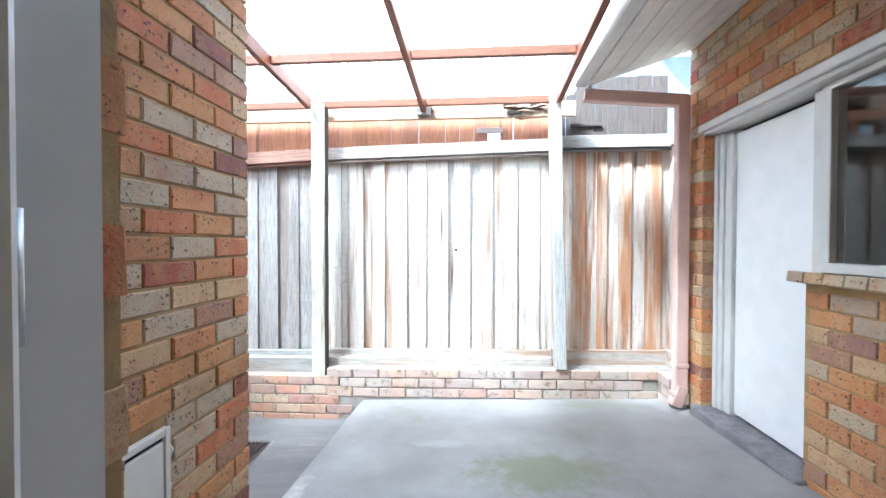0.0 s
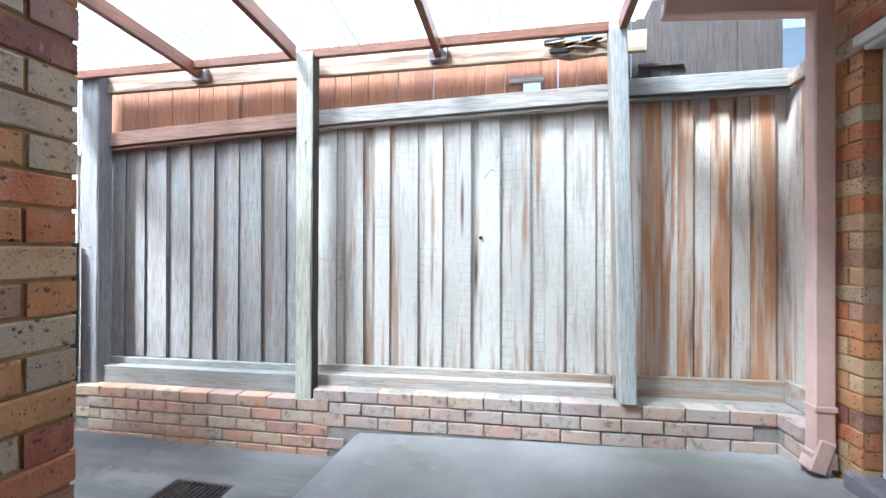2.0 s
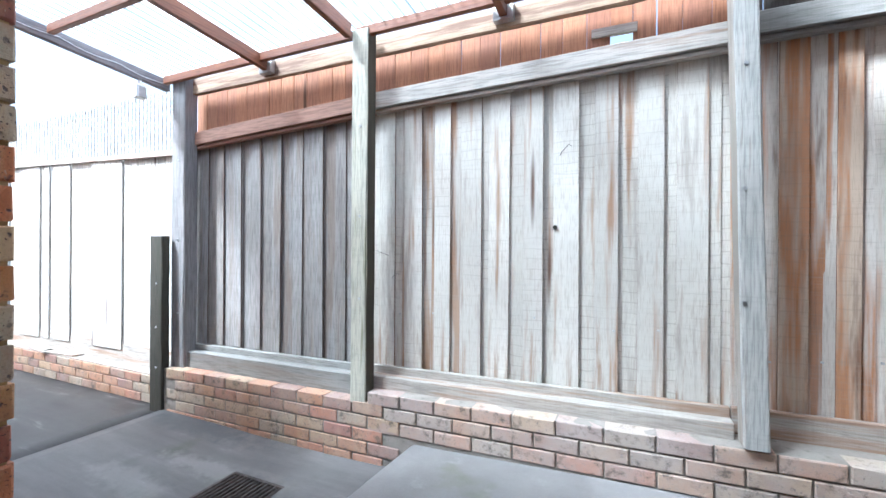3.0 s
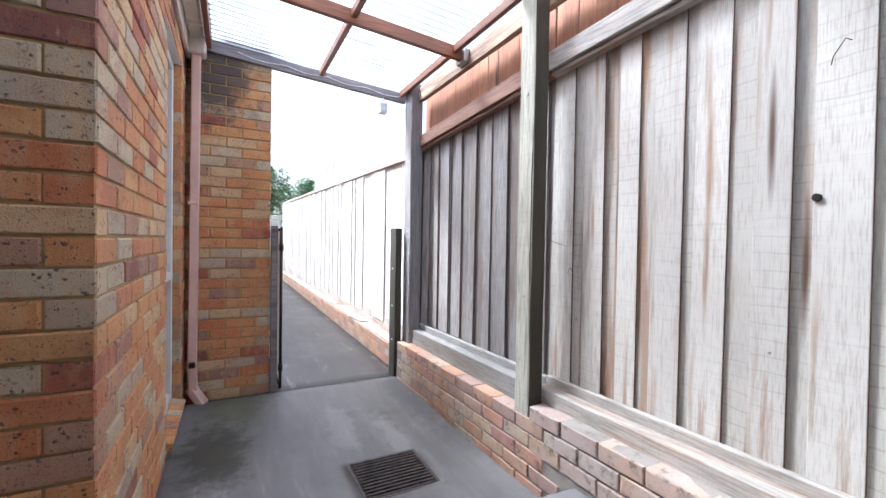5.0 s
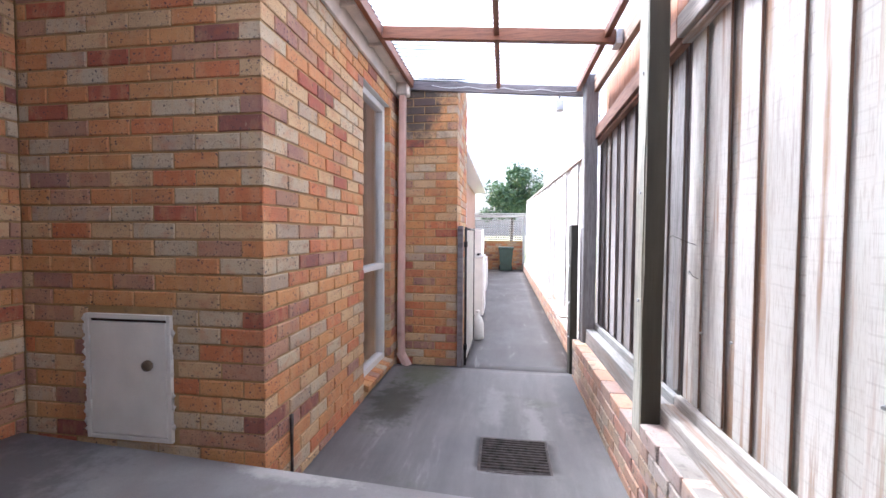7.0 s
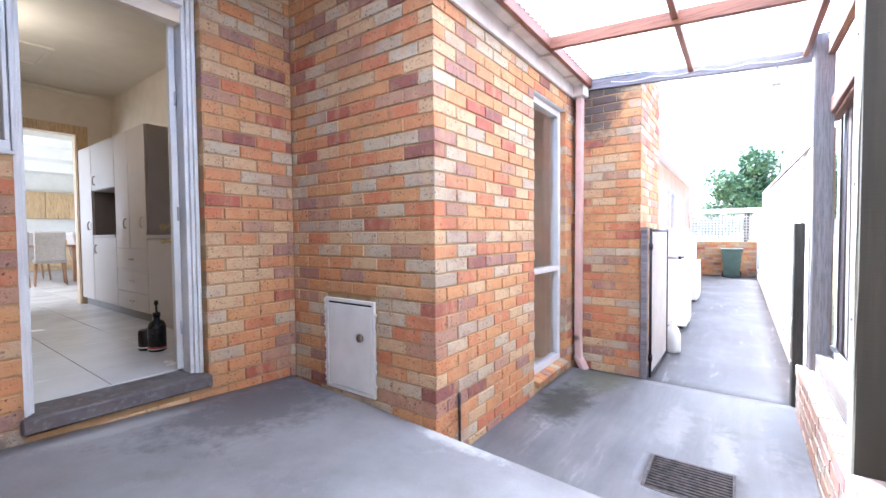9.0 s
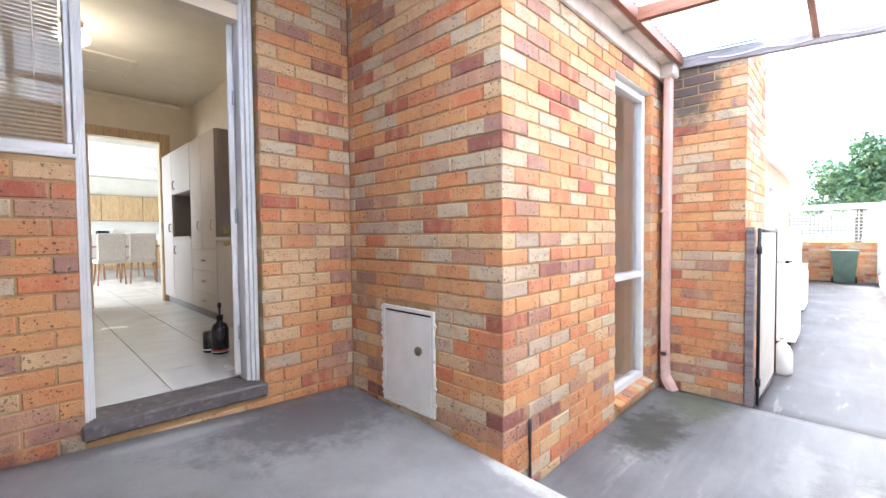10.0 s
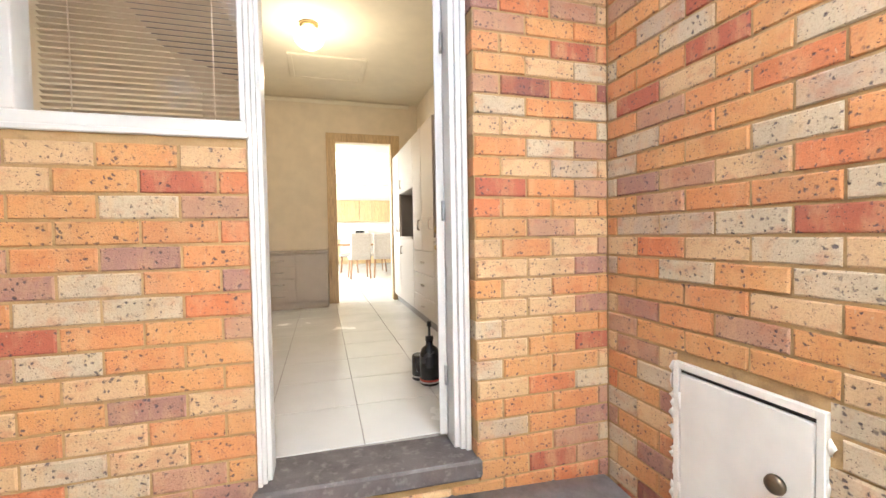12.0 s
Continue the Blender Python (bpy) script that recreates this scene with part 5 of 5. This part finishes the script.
# ---- floodlight and cable on the end beam ----
def floodlight():
    t = thing("floodlight", "small white floodlight hanging from the end beam", "light")
    bm = bmesh.new()
    tube(bm, [(-2.50, 3.05, 2.47), (-2.50, 3.05, 2.42)], 0.012, 8)
    part("stem", bm, APPLIANCE, t)
    boxpart("head", (-2.535, -2.465, 3.01, 3.09, 2.30, 2.42), APPLIANCE, t, bevel=0.012)
    boxpart("face", (-2.463, -2.459, 3.02, 3.08, 2.31, 2.40), GALV, t)
    c = thing("cable", "thin grey cable slung along the end beam", "cable")
    bm = bmesh.new()
    pts = [(-2.465, 1.75 + 1.5 * i / 30, zb(1.75 + 1.5 * i / 30) + 0.050 - 0.022 * abs(math.sin(i * 0.42))) for i in range(31)]
    tube(bm, pts, 0.003, 6)
    part("wire", bm, APPLIANCE, c)


floodlight()


# ---- trees and neighbours beyond ----
def tree(label, x, y, h, r, seed, base=-0.55):
    t = thing("tree", label, "tree", "trees", pose(x, y, base))
    rr = random.Random(seed)
    bm = bmesh.new()
    tube(bm, [(0, 0, 0), (0.05, 0.02, h * .3), (-0.03, 0.08, h * .6), (0.05, 0, h * .85)], [r * .10, r * .08, r * .05, r * .02], 9)
    tips = []
    for i in range(10):
        a, zz = i * 2.4, h * rr.uniform(.35, .7)
        tip = (math.cos(a) * r * rr.uniform(.5, .85), math.sin(a) * r * rr.uniform(.5, .85), zz + h * rr.uniform(.08, .28))
        tube(bm, [(0, 0, zz), tuple(c * .5 + (zz * .5 if k == 2 else 0) for k, c in enumerate(tip)), tip], [r * .04, r * .028, r * .01], 6)
        tips.append(tip)
    part("trunk", bm, BARK, t)
    verts, faces = [], []
    hubs = [(Vector(p), r * rr.uniform(.28, .45)) for p in tips] + [(Vector((rr.gauss(0, r * .33), rr.gauss(0, r * .33), h * rr.uniform(.45, .95))), r * rr.uniform(.22, .42)) for _ in range(22)]
    for c, s in hubs:
        for _ in range(260):
            d = Vector((rr.gauss(0, 1), rr.gauss(0, 1), rr.gauss(0, .75)))
            p = c + d.normalized() * s * rr.random() ** .4
            q = Euler((rr.uniform(-1, 1), rr.uniform(-1, 1), rr.uniform(0, 6.3))).to_matrix()
            ll, w = rr.uniform(.08, .17) * r / 1.6, rr.uniform(.03, .06) * r / 1.6
            k = len(verts)
            verts += [tuple(p + q @ Vector(v)) for v in ((-ll, 0, 0), (0, -w, .02), (ll, 0, 0), (0, w, .02))]
            faces.append((k, k + 1, k + 2, k + 3))
    me = bpy.data.meshes.new("crown")
    me.from_pydata(verts, [], faces)
    me.materials.append(LEAF)
    ob = new("crown", me)
    ob.parent = t
    tagged(ob, "", "", "", "stuff")


tree("broad dark green tree beyond the end of the path", -31, 3.1, 6.9, 2.3, 4)
tree("lighter green tree behind the fence", -34, 7.2, 6.4, 2.2, 8)
nb = bmesh.new()
for vs4 in (((2.2, 7.5, 2.5), (12, 7.5, 2.5), (12, 12, 6.6), (4.6, 12, 6.6)), ((2.2, 7.5, 2.42), (2.2, 7.5, 2.5), (12, 7.5, 2.5), (12, 7.5, 2.42))):
    nb.faces.new([nb.verts.new(p) for p in vs4])
bmesh.ops.solidify(nb, geom=nb.faces[:], thickness=0.06)
tagged(part("neighbour_roof", nb, plain("blue_grey_metal_roof", (0.16, 0.20, 0.26), 0.5, 0.3, 0.1)), "blue-grey metal roof of the neighbouring house", "roof")
nbw = bmesh.new()
cuboid(nbw, 2.6, 11.5, 8.0, 8.2, -0.55, 2.45)
structure("wall_neighbour", nbw, KITCHEN_WALL, "plain neighbour wall behind the fence")


# ---- hall ----
FZ, CZ = 0.205, 3.04


def hall():
    bm = bmesh.new()
    cuboid(bm, -2.0, 4.2, -13.2, -0.235, FZ - 0.20, FZ - 0.006)
    structure("floor", bm, GROUT, "grey grout bed of the tiled floor")
    bm = bmesh.new()
    cuboid(bm, -0.3, 2.9, -4.55, -0.02, CZ, CZ + 0.1)
    structure("ceiling", bm, CEILING_PAINT, "cream plaster ceiling of the hall")
    bm = bmesh.new()
    cuboid(bm, -0.25, -0.12, -4.4, -0.115, 0.0, CZ)
    structure("wall_hall_west", bm, WALL_PAINT, "pale yellow hall wall behind the cupboards")
    bm = bmesh.new()
    cuboid(bm, 2.70, 2.84, -4.4, 0.0, 0.0, CZ)
    structure("wall_hall_east", bm, WALL_PAINT, "pale yellow hall wall")
    bm = bmesh.new()
    for d in ((-0.12, 0.565, 0.0, CZ), (2.33, 2.70, 0.0, CZ), (1.60, 2.33, 0.0, 1.44), (0.565, 2.33, 2.46, CZ)):
        cuboid(bm, d[0], d[1], -0.20, -0.113, d[2], d[3])
    structure("wall_hall_north", bm, WALL_PAINT, "inner plaster of the back door wall")
    bm = bmesh.new()
    for d in ((-2.0, 0.26, 0.0, CZ), (1.08, 4.2, 0.0, CZ), (0.26, 1.08, 2.47, CZ)):
        cuboid(bm, d[0], d[1], -4.52, -4.40, d[2], d[3])
    structure("wall_hall_south", bm, WALL_PAINT, "pale yellow wall with the kitchen doorway")
    bm = bmesh.new()
    cuboid(bm, 0.0, 2.69, -4.395, -4.345, CZ - 0.06, CZ - 0.002, 0.02)
    structure("trim_cornice", bm, CEILING_PAINT, "cream cornice")
    arch = tagged(new("door_3"), "open doorway with a tan timber architrave", "door", "", "structure")
    for dims in ((1.062, 1.185, -4.40, -4.375, FZ, 2.59), (0.155, 0.278, -4.40, -4.375, FZ, 2.59), (0.278, 1.062, -4.40, -4.375, 2.467, 2.59), (1.055, 1.079, -4.53, -4.40, FZ, 2.467), (0.261, 0.285, -4.53, -4.40, FZ, 2.467)):
        boxpart("architrave", dims, BLOND_WOOD, arch)
    hatch = thing("ceiling_hatch", "cream attic hatch panel in the hall ceiling", "hatch")
    boxpart("panel", (0.80, 1.52, -3.55, -2.98, CZ - 0.012, CZ), CEILING_PAINT, hatch)
    for dims in ((0.75, 1.57, -2.98, -2.93, CZ - 0.02, CZ), (0.75, 1.57, -3.60, -3.55, CZ - 0.02, CZ), (0.75, 0.80, -3.55, -2.98, CZ - 0.02, CZ), (1.52, 1.57, -3.55, -2.98, CZ - 0.02, CZ)):
        boxpart("frame", dims, CEILING_PAINT, hatch)
    lt = thing("ceiling_light", "brass ceiling light with a ribbed glass shade, lit", "light", m=pose(1.33, -2.3, CZ))
    bm = bmesh.new()
    lathe(bm, [(0.05, -0.001), (0.085, -0.012), (0.08, -0.03), (0.05, -0.045)][::-1], 24)
    part("base", bm, BRASS, lt)
    bm = bmesh.new()
    n = 32
    prof = [(0.055, -0.045), (0.105, -0.08), (0.125, -0.13), (0.11, -0.18), (0.06, -0.215), (0.01, -0.225)]
    rings = [[bm.verts.new((r * (1 + .05 * math.cos(8 * 2 * math.pi * k / n)) * math.cos(2 * math.pi * k / n), r * (1 + .05 * math.cos(8 * 2 * math.pi * k / n)) * math.sin(2 * math.pi * k / n), z)) for k in range(n)] for r, z in prof]
    for a, b in zip(rings, rings[1:]):
        for k in range(n):
            bm.faces.new((a[k], a[(k + 1) % n], b[(k + 1) % n], b[k])).smooth = True
    sh = part("shade", bm, glow("lit_glass_shade", (1.0, 0.86, 0.62), 0.35), lt, "ribbed lit glass shade")
    sh.visible_shadow = False


hall()


def handle(parent, x, y, z, horizontal=False):
    bm = bmesh.new()
    if horizontal:
        pts = [(x, y - 0.05, z), (x + 0.02, y - 0.045, z), (x + 0.025, y, z), (x + 0.02, y + 0.045, z), (x, y + 0.05, z)]
    else:
        pts = [(x, y, z - 0.05), (x + 0.02, y, z - 0.045), (x + 0.025, y, z), (x + 0.02, y, z + 0.045), (x, y, z + 0.05)]
    tube(bm, pts, 0.008, 8)
    part("handle", bm, CABINET, parent, "moulded taupe handle")


def cupboards():
    xf = 0.265
    runs = ((-4.37, -3.86, "narrow tall taupe cupboard beside the doorway"), (-3.855, -3.02, "tall taupe cupboard with an open niche"), (-3.015, -2.12, "tall taupe cupboard with drawers"))
    for i, (y0, y1, lab) in enumerate(runs):
        t = thing("tall_cupboard", lab, "cupboard", "hall cupboards")
        boxpart("kickboard", (-0.10, xf - 0.04, y0, y1, FZ, FZ + 0.09), NICHE_SHADE, t)
        if i == 1:
            boxpart("body", (-0.11, xf - 0.022, y0, y1, FZ + 0.09, 1.10), CABINET, t)
            boxpart("body", (-0.11, xf - 0.022, y0, y1, 1.68, 2.26), CABINET, t)
            boxpart("niche_back", (-0.11, -0.06, y0, y1, 1.13, 1.68), NICHE_SHADE, t, "niche back, its shade set as dark taupe")
            boxpart("niche_side", (-0.06, xf - 0.022, y0, y0 + 0.02, 1.13, 1.68), NICHE_SHADE, t)
            boxpart("shelf", (-0.06, xf + 0.015, y0, y1, 1.10, 1.13), CABINET, t)
            doors = ((y0, y1, FZ + 0.10, 1.095), (y0, y1, 1.685, 2.255))
        else:
            boxpart("body", (-0.11, xf - 0.022, y0, y1, FZ + 0.09, 2.26), CABINET, t)
            doors = ((y0, y1, FZ + 0.10, 2.255),) if i == 0 else ((y0, y0 + 0.42, 0.98, 2.255), (y0 + 0.425, y1, 0.98, 2.255), (y0, y1, 0.74, 0.975), (y0, y1, 0.50, 0.735), (y0, y1, FZ + 0.10, 0.495))
        for a, b, c, d in doors:
            dd = boxpart("door", (xf - 0.02, xf, a + 0.003, b - 0.003, c, d), CABINET, t)
            if d - c < 0.4:
                handle(dd, xf, (a + b) / 2, (c + d) / 2, True)
            else:
                handle(dd, xf, b - 0.10 if i != 1 else a + 0.14, 1.25 if i != 1 else (c + 0.12 if c > 1 else d - 0.14))
    t = thing("wall_niche_unit", "grey taupe niche unit with a low counter", "cupboard", "hall cupboards")
    boxpart("back", (-0.11, 0.02, -2.115, -1.15, 1.12, 2.26), NICHE_SHADE, t)
    boxpart("counter", (-0.11, xf + 0.01, -2.115, -1.15, 1.08, 1.115), CABINET, t)
    boxpart("body", (-0.11, xf - 0.022, -2.115, -1.15, FZ, 1.078), CABINET, t)
    boxpart("door", (xf - 0.02, xf, -2.11, -1.155, FZ + 0.1, 1.07), CABINET, t)
    # low cupboard with drawers
    t = thing("low_cupboard", "low taupe cupboard with four drawers and a door", "cupboard")
    x0, x1, yf = 1.205, 2.68, -4.06
    boxpart("body", (x0, x1, -4.39, yf - 0.02, FZ, 0.93), CABINET, t)
    boxpart("top", (x0 - 0.01, x1, -4.39, yf + 0.012, 0.932, 0.965), CABINET, t)
    boxpart("door", (x0 + 0.005, x0 + 0.40, yf - 0.018, yf, FZ + 0.09, 0.92), CABINET, t)
    for k in range(4):
        d = boxpart("drawer", (x0 + 0.405, x1 - 0.4, yf - 0.018, yf, FZ + 0.09 + k * 0.156, FZ + 0.24 + k * 0.156), CABINET, t)
        bm = bmesh.new()
        tube(bm, [(x0 + 0.55, yf, FZ + 0.17 + k * 0.156), (x0 + 0.56, yf + 0.02, FZ + 0.17 + k * 0.156), (x0 + 0.72, yf + 0.02, FZ + 0.17 + k * 0.156), (x0 + 0.73, yf, FZ + 0.17 + k * 0.156)], 0.007, 8)
        part("handle", bm, CHROME, d)


cupboards()


def bottle():
    t = thing("pump_bottle", "black pump bottle with a red and white band on the tiles", "bottle", m=pose(0.635, -0.88, FZ))
    bm = bmesh.new()
    lathe(bm, [(0.055, 0), (0.062, 0.01), (0.062, 0.19), (0.05, 0.225), (0.022, 0.245), (0.022, 0.27)], 22)
    part("body", bm, BOTTLE_BLACK, t)
    bm = bmesh.new()
    lathe(bm, [(0.0635, 0.028), (0.0635, 0.040)], 22)
    part("band", bm, LABEL_RED, t, "red band")
    bm = bmesh.new()
    lathe(bm, [(0.0635, 0.018), (0.0635, 0.026)], 22)
    part("band", bm, LABEL_WHITE, t, "white band")
    bm = bmesh.new()
    lathe(bm, [(0.026, 0.271), (0.026, 0.30), (0.008, 0.302), (0.008, 0.36), (0.016, 0.362), (0.012, 0.395)], 14)
    part("pump", bm, BOTTLE_BLACK, t)
    t = thing("small_tin", "short black tin beside the bottle", "tin", m=pose(0.672, -0.99, FZ))
    bm = bmesh.new()
    lathe(bm, [(0.05, 0), (0.053, 0.005), (0.053, 0.15), (0.045, 0.16)], 20)
    part("body", bm, BOTTLE_BLACK, t)
    bm = bmesh.new()
    lathe(bm, [(0.0545, 0.02), (0.0545, 0.03)], 20)
    part("band", bm, LABEL_WHITE, t)


bottle()


# ---- kitchen beyond the hall ----
def kitchen():
    bm = bmesh.new()
    cuboid(bm, -2.0, 4.2, -13.4, -4.55, CZ, CZ + 0.1)
    structure("ceiling_kitchen", bm, KITCHEN_WALL, "white kitchen ceiling")
    for y in (-7.2, -9.6, -12.0):
        bm = bmesh.new()
        cuboid(bm, -1.98, 4.18, y, y + 0.5, CZ - 0.25, CZ - 0.002)
        structure("ceiling_bulkhead", bm, KITCHEN_WALL, "white dropped beam in the kitchen ceiling")
    bm = bmesh.new()
    cuboid(bm, -2.1, -2.0, -13.4, -4.5, 0, CZ)
    structure("wall_kitchen_west", bm, KITCHEN_WALL)
    bm = bmesh.new()
    for d in ((-13.4, -11.2, 0, CZ), (-6.0, -4.5, 0, CZ), (-11.2, -6.0, 0, 0.75), (-11.2, -6.0, 2.65, CZ)):
        cuboid(bm, 4.2, 4.3, d[0], d[1], d[2], d[3])
    structure("wall_kitchen_east", bm, KITCHEN_WALL)
    bm = bmesh.new()
    cuboid(bm, -2.1, 4.3, -13.5, -13.4, 0, CZ)
    structure("wall_kitchen_south", bm, KITCHEN_WALL, "white kitchen end wall")
    for i in range(6):
        t = thing("base_cabinet", "blond timber kitchen base cabinet", "cabinet", "kitchen cabinets", pose(-2.0 + i * 1.0, -13.39, FZ))
        boxpart("body", (0.003, 0.997, 0, 0.56, 0.1, 0.86), BLOND_WOOD, t)
        boxpart("kickboard", (0.003, 0.997, 0, 0.50, 0, 0.1), BLOND_WOOD, t)
        for a in (0.006, 0.503):
            boxpart("door", (a, a + 0.49, 0.562, 0.58, 0.11, 0.855), BLOND_WOOD, t)
        t = thing("wall_cabinet", "blond timber kitchen wall cabinet", "cabinet", "kitchen cabinets", pose(-2.0 + i * 1.0, -13.39, FZ + 1.45))
        boxpart("body", (0.003, 0.997, 0, 0.32, 0, 0.75), BLOND_WOOD, t)
        for a in (0.006, 0.503):
            boxpart("door", (a, a + 0.49, 0.322, 0.34, 0.005, 0.745), BLOND_WOOD, t)
    ct = thing("worktop", "white kitchen worktop with a splashback", "worktop")
    boxpart("slab", (-2.0, 4.19, -13.39, -12.79, FZ + 0.862, FZ + 0.90), APPLIANCE, ct)
    mw = thing("microwave", "white microwave on the worktop", "appliance", m=pose(-0.25, -13.3, FZ + 0.905))
    boxpart("case", (0, 0.52, 0, 0.4, 0, 0.30), APPLIANCE, mw, bevel=0.01)
    boxpart("window", (0.10, 0.42, 0.402, 0.408, 0.08, 0.24), BOTTLE_BLACK, mw)
    kt = thing("kettle", "chrome kettle on the worktop", "kettle", m=pose(0.9, -13.05, FZ + 0.905))
    bm = bmesh.new()
    lathe(bm, [(0.10, 0), (0.11, 0.02), (0.09, 0.14), (0.04, 0.19), (0.02, 0.22)], 20)
    part("body", bm, CHROME, kt)


kitchen()


def dining():
    tb = thing("dining_table", "timber dining table in the kitchen", "table", m=pose(0.25, -8.65, FZ))
    boxpart("tabletop", (-0.9, 0.9, -0.45, 0.45, 0.72, 0.76), CHAIR_WOOD, tb, bevel=0.008)
    for x in (-0.8, 0.74):
        for y in (-0.4, 0.34):
            boxpart("leg", (x, x + 0.06, y, y + 0.06, 0, 0.718), CHAIR_WOOD, tb)
    ch = thing("dining_chair", "grey upholstered dining chair with brown timber legs", "chair", "dining chairs", pose(0.48, -7.85, FZ, 0, 0, 183))
    boxpart("seat", (-0.23, 0.23, -0.23, 0.23, 0.42, 0.50), FABRIC, ch, bevel=0.02)
    bm = bmesh.new()
    cuboid(bm, -0.22, 0.22, -0.03, 0.03, 0, 0.56, 0.02, pose(0, -0.23, 0.46, -8 + 16, 0, 0))
    part("backrest", bm, FABRIC, ch)
    for x in (-0.19, 0.19):
        for y in (-0.19, 0.19):
            bm = bmesh.new()
            tube(bm, [(x, y, 0.42), (x * 1.15, y * 1.2, 0)], [0.022, 0.014], 8)
            part("leg", bm, CHAIR_WOOD, ch)
    for x, y, a in ((-0.08, -7.90, 172), (-0.85, -8.6, 92), (-0.1, -9.45, 4), (0.6, -9.45, -5)):
        copy_thing(ch, pose(x, y, FZ, 0, 0, a))


dining()


def floor_tiles():
    f = bpy.data.objects["floor"]
    s = 0.45
    meshes = [mesh_of("tile", cuboid(bmesh.new(), 0, s - 0.005, 0, s - 0.005, -0.010, 0, 0.0015), TILE)]
    for i in range(-2, 6):
        for j in range(0, 20):
            ob = new("tile", meshes[0])
            ob.parent = f
            ob.matrix_local = pose(1.105 - s + i * s, -0.24 - (j + 1) * s, FZ - 0.0005 * ((i * 7 + j * 3) % 3))


TILES = floor_tiles


# ---- bricks and pieces, laid last ----
def all_bricks():
    wd, wm, ws, wg, wp, wl, we = WALLS
    lay_bricks(wd, (0, 0, 0), (1, 0, 0), 2.70, 0, K1 + 4, [DOOR_OPEN, WIN_OPEN], first=0.655 - 0.12)
    lay_bricks(wm, (0, 1.372, 0), (0, -1, 0), 1.372, -2, K1 + 4, [(0.50, 0.99, 0.0, 0.65)], corner0=0)
    lay_bricks(ws, (-2.52, 1.372, 0), (1, 0, 0), 2.52, -4, K1, [(0.30, 1.08, -0.30, 2.33)], corner1=1)
    lay_bricks(wg, (-2.51, 2.022, 0), (0, -1, 0), 0.65, -5, K1, corner0=0)
    lay_bricks(wp, (-3.60, 2.022, 0), (1, 0, 0), 1.09, -5, 33, corner1=1)
    lay_bricks(wl, (2.70, 0, 0), (0, 1, 0), 2.99, -1, 33, [(0.35, 1.82, 1.04, 2.09), (1.82, 2.79, 0.02, 2.09)], corner1=0)
    lay_bricks(we, (2.70, 2.99, 0), (1, 0, 0), 0.6, -1, 33, corner0=1)


def sloped_row(parent, origin, u, count, slope, course, offset, length=0.23, depth=0.0, material=None):
    u = Vector(u)
    z = Vector((0, 0, 1))
    nrm = z.cross(u)
    rot = Matrix((u, nrm, z)).transposed().to_4x4()
    tilt = Matrix.Rotation(-math.atan(slope), 4, "Y")
    for i in range(count):
        ob = new("brick", brick_mesh(length, material or PLINTH_BRICK))
        ob.parent = parent
        ob.matrix_local = Matrix.Translation(origin) @ rot @ tilt @ Matrix.Translation((offset + i * (length + 0.01), depth + dice.uniform(-.003, .002), course * COURSE)) @ pose(0, 0, 0, dice.uniform(-.5, .5), dice.uniform(-.4, .4), dice.uniform(-.5, .5))


def plinth():
    bm = bmesh.new()
    cuboid(bm, -2.42, -0.2, 3.195, 3.405, -0.5, 0.03)
    cuboid(bm, -0.25, 2.75, 3.195, 3.405, -0.5, -0.10)
    # wedge under the sloping right part
    vs = [bm.verts.new((x, y, z)) for x, z0, z1 in ((-0.25, -0.30, 0.13), (2.75, -0.30, 0.185)) for y in (3.200, 3.395) for z in (z0, z1)]
    for f in ((0, 1, 3, 2), (4, 6, 7, 5), (0, 4, 5, 1), (2, 3, 7, 6), (0, 2, 6, 4), (1, 5, 7, 3)):
        bm.faces.new([vs[i] for i in f])
    cuboid(bm, 2.57, 2.70, 3.02, 3.195, -0.3, 0.18)
    w = structure("wall_plinth", bm, PLINTH_MORTAR, "low brick plinth under the paling fence")
    # level part: from its right end leftwards, outward is -y
    for c in range(-1, 4):
        sloped_row(w, (-0.20, 3.187, -0.275), (-1, 0, 0), 9, -0.012, c, 0.0 if c % 2 else -0.12, 0.23)
    # part that climbs with the slab
    for c in range(3):
        sloped_row(w, (2.56, 3.187, -0.068), (-1, 0, 0), 11 if c % 2 else 12, -0.018, c, 0.0 if c % 2 == 0 else 0.12, material=PALE_PLINTH_BRICK)
    for c in range(3):
        sloped_row(w, (2.562, 2.90, -0.068), (0, 1, 0), 1, 0.0, c, 0.0 if c % 2 else 0.09, material=PALE_PLINTH_BRICK)
    # path side
    bm = bmesh.new()
    cuboid(bm, -15.0, -2.55, 3.275, 3.455, -0.6, -0.085)
    w = structure("wall_plinth_path", bm, PLINTH_MORTAR, "low brick plinth along the path")
    for c in range(3):
        for i in range(50):
            ob = new("brick", brick_mesh(0.23, PLINTH_BRICK))
            ob.parent = w
            ob.matrix_local = Matrix.Translation((-2.6 - i * 0.24 + (0.12 if c % 2 else 0), 3.265, -0.345 + c * COURSE)) @ pose(0, 0, 0, 0, 0, 180) @ pose(0, 0, 0, dice.uniform(-.5, .5), dice.uniform(-.4, .4), dice.uniform(-.5, .5))


all_bricks()
plinth()
TILES()
lay_bricks(END[0], (-15.0, 3.255, 0), (0, -1, 0), 3.155, -5, 9)
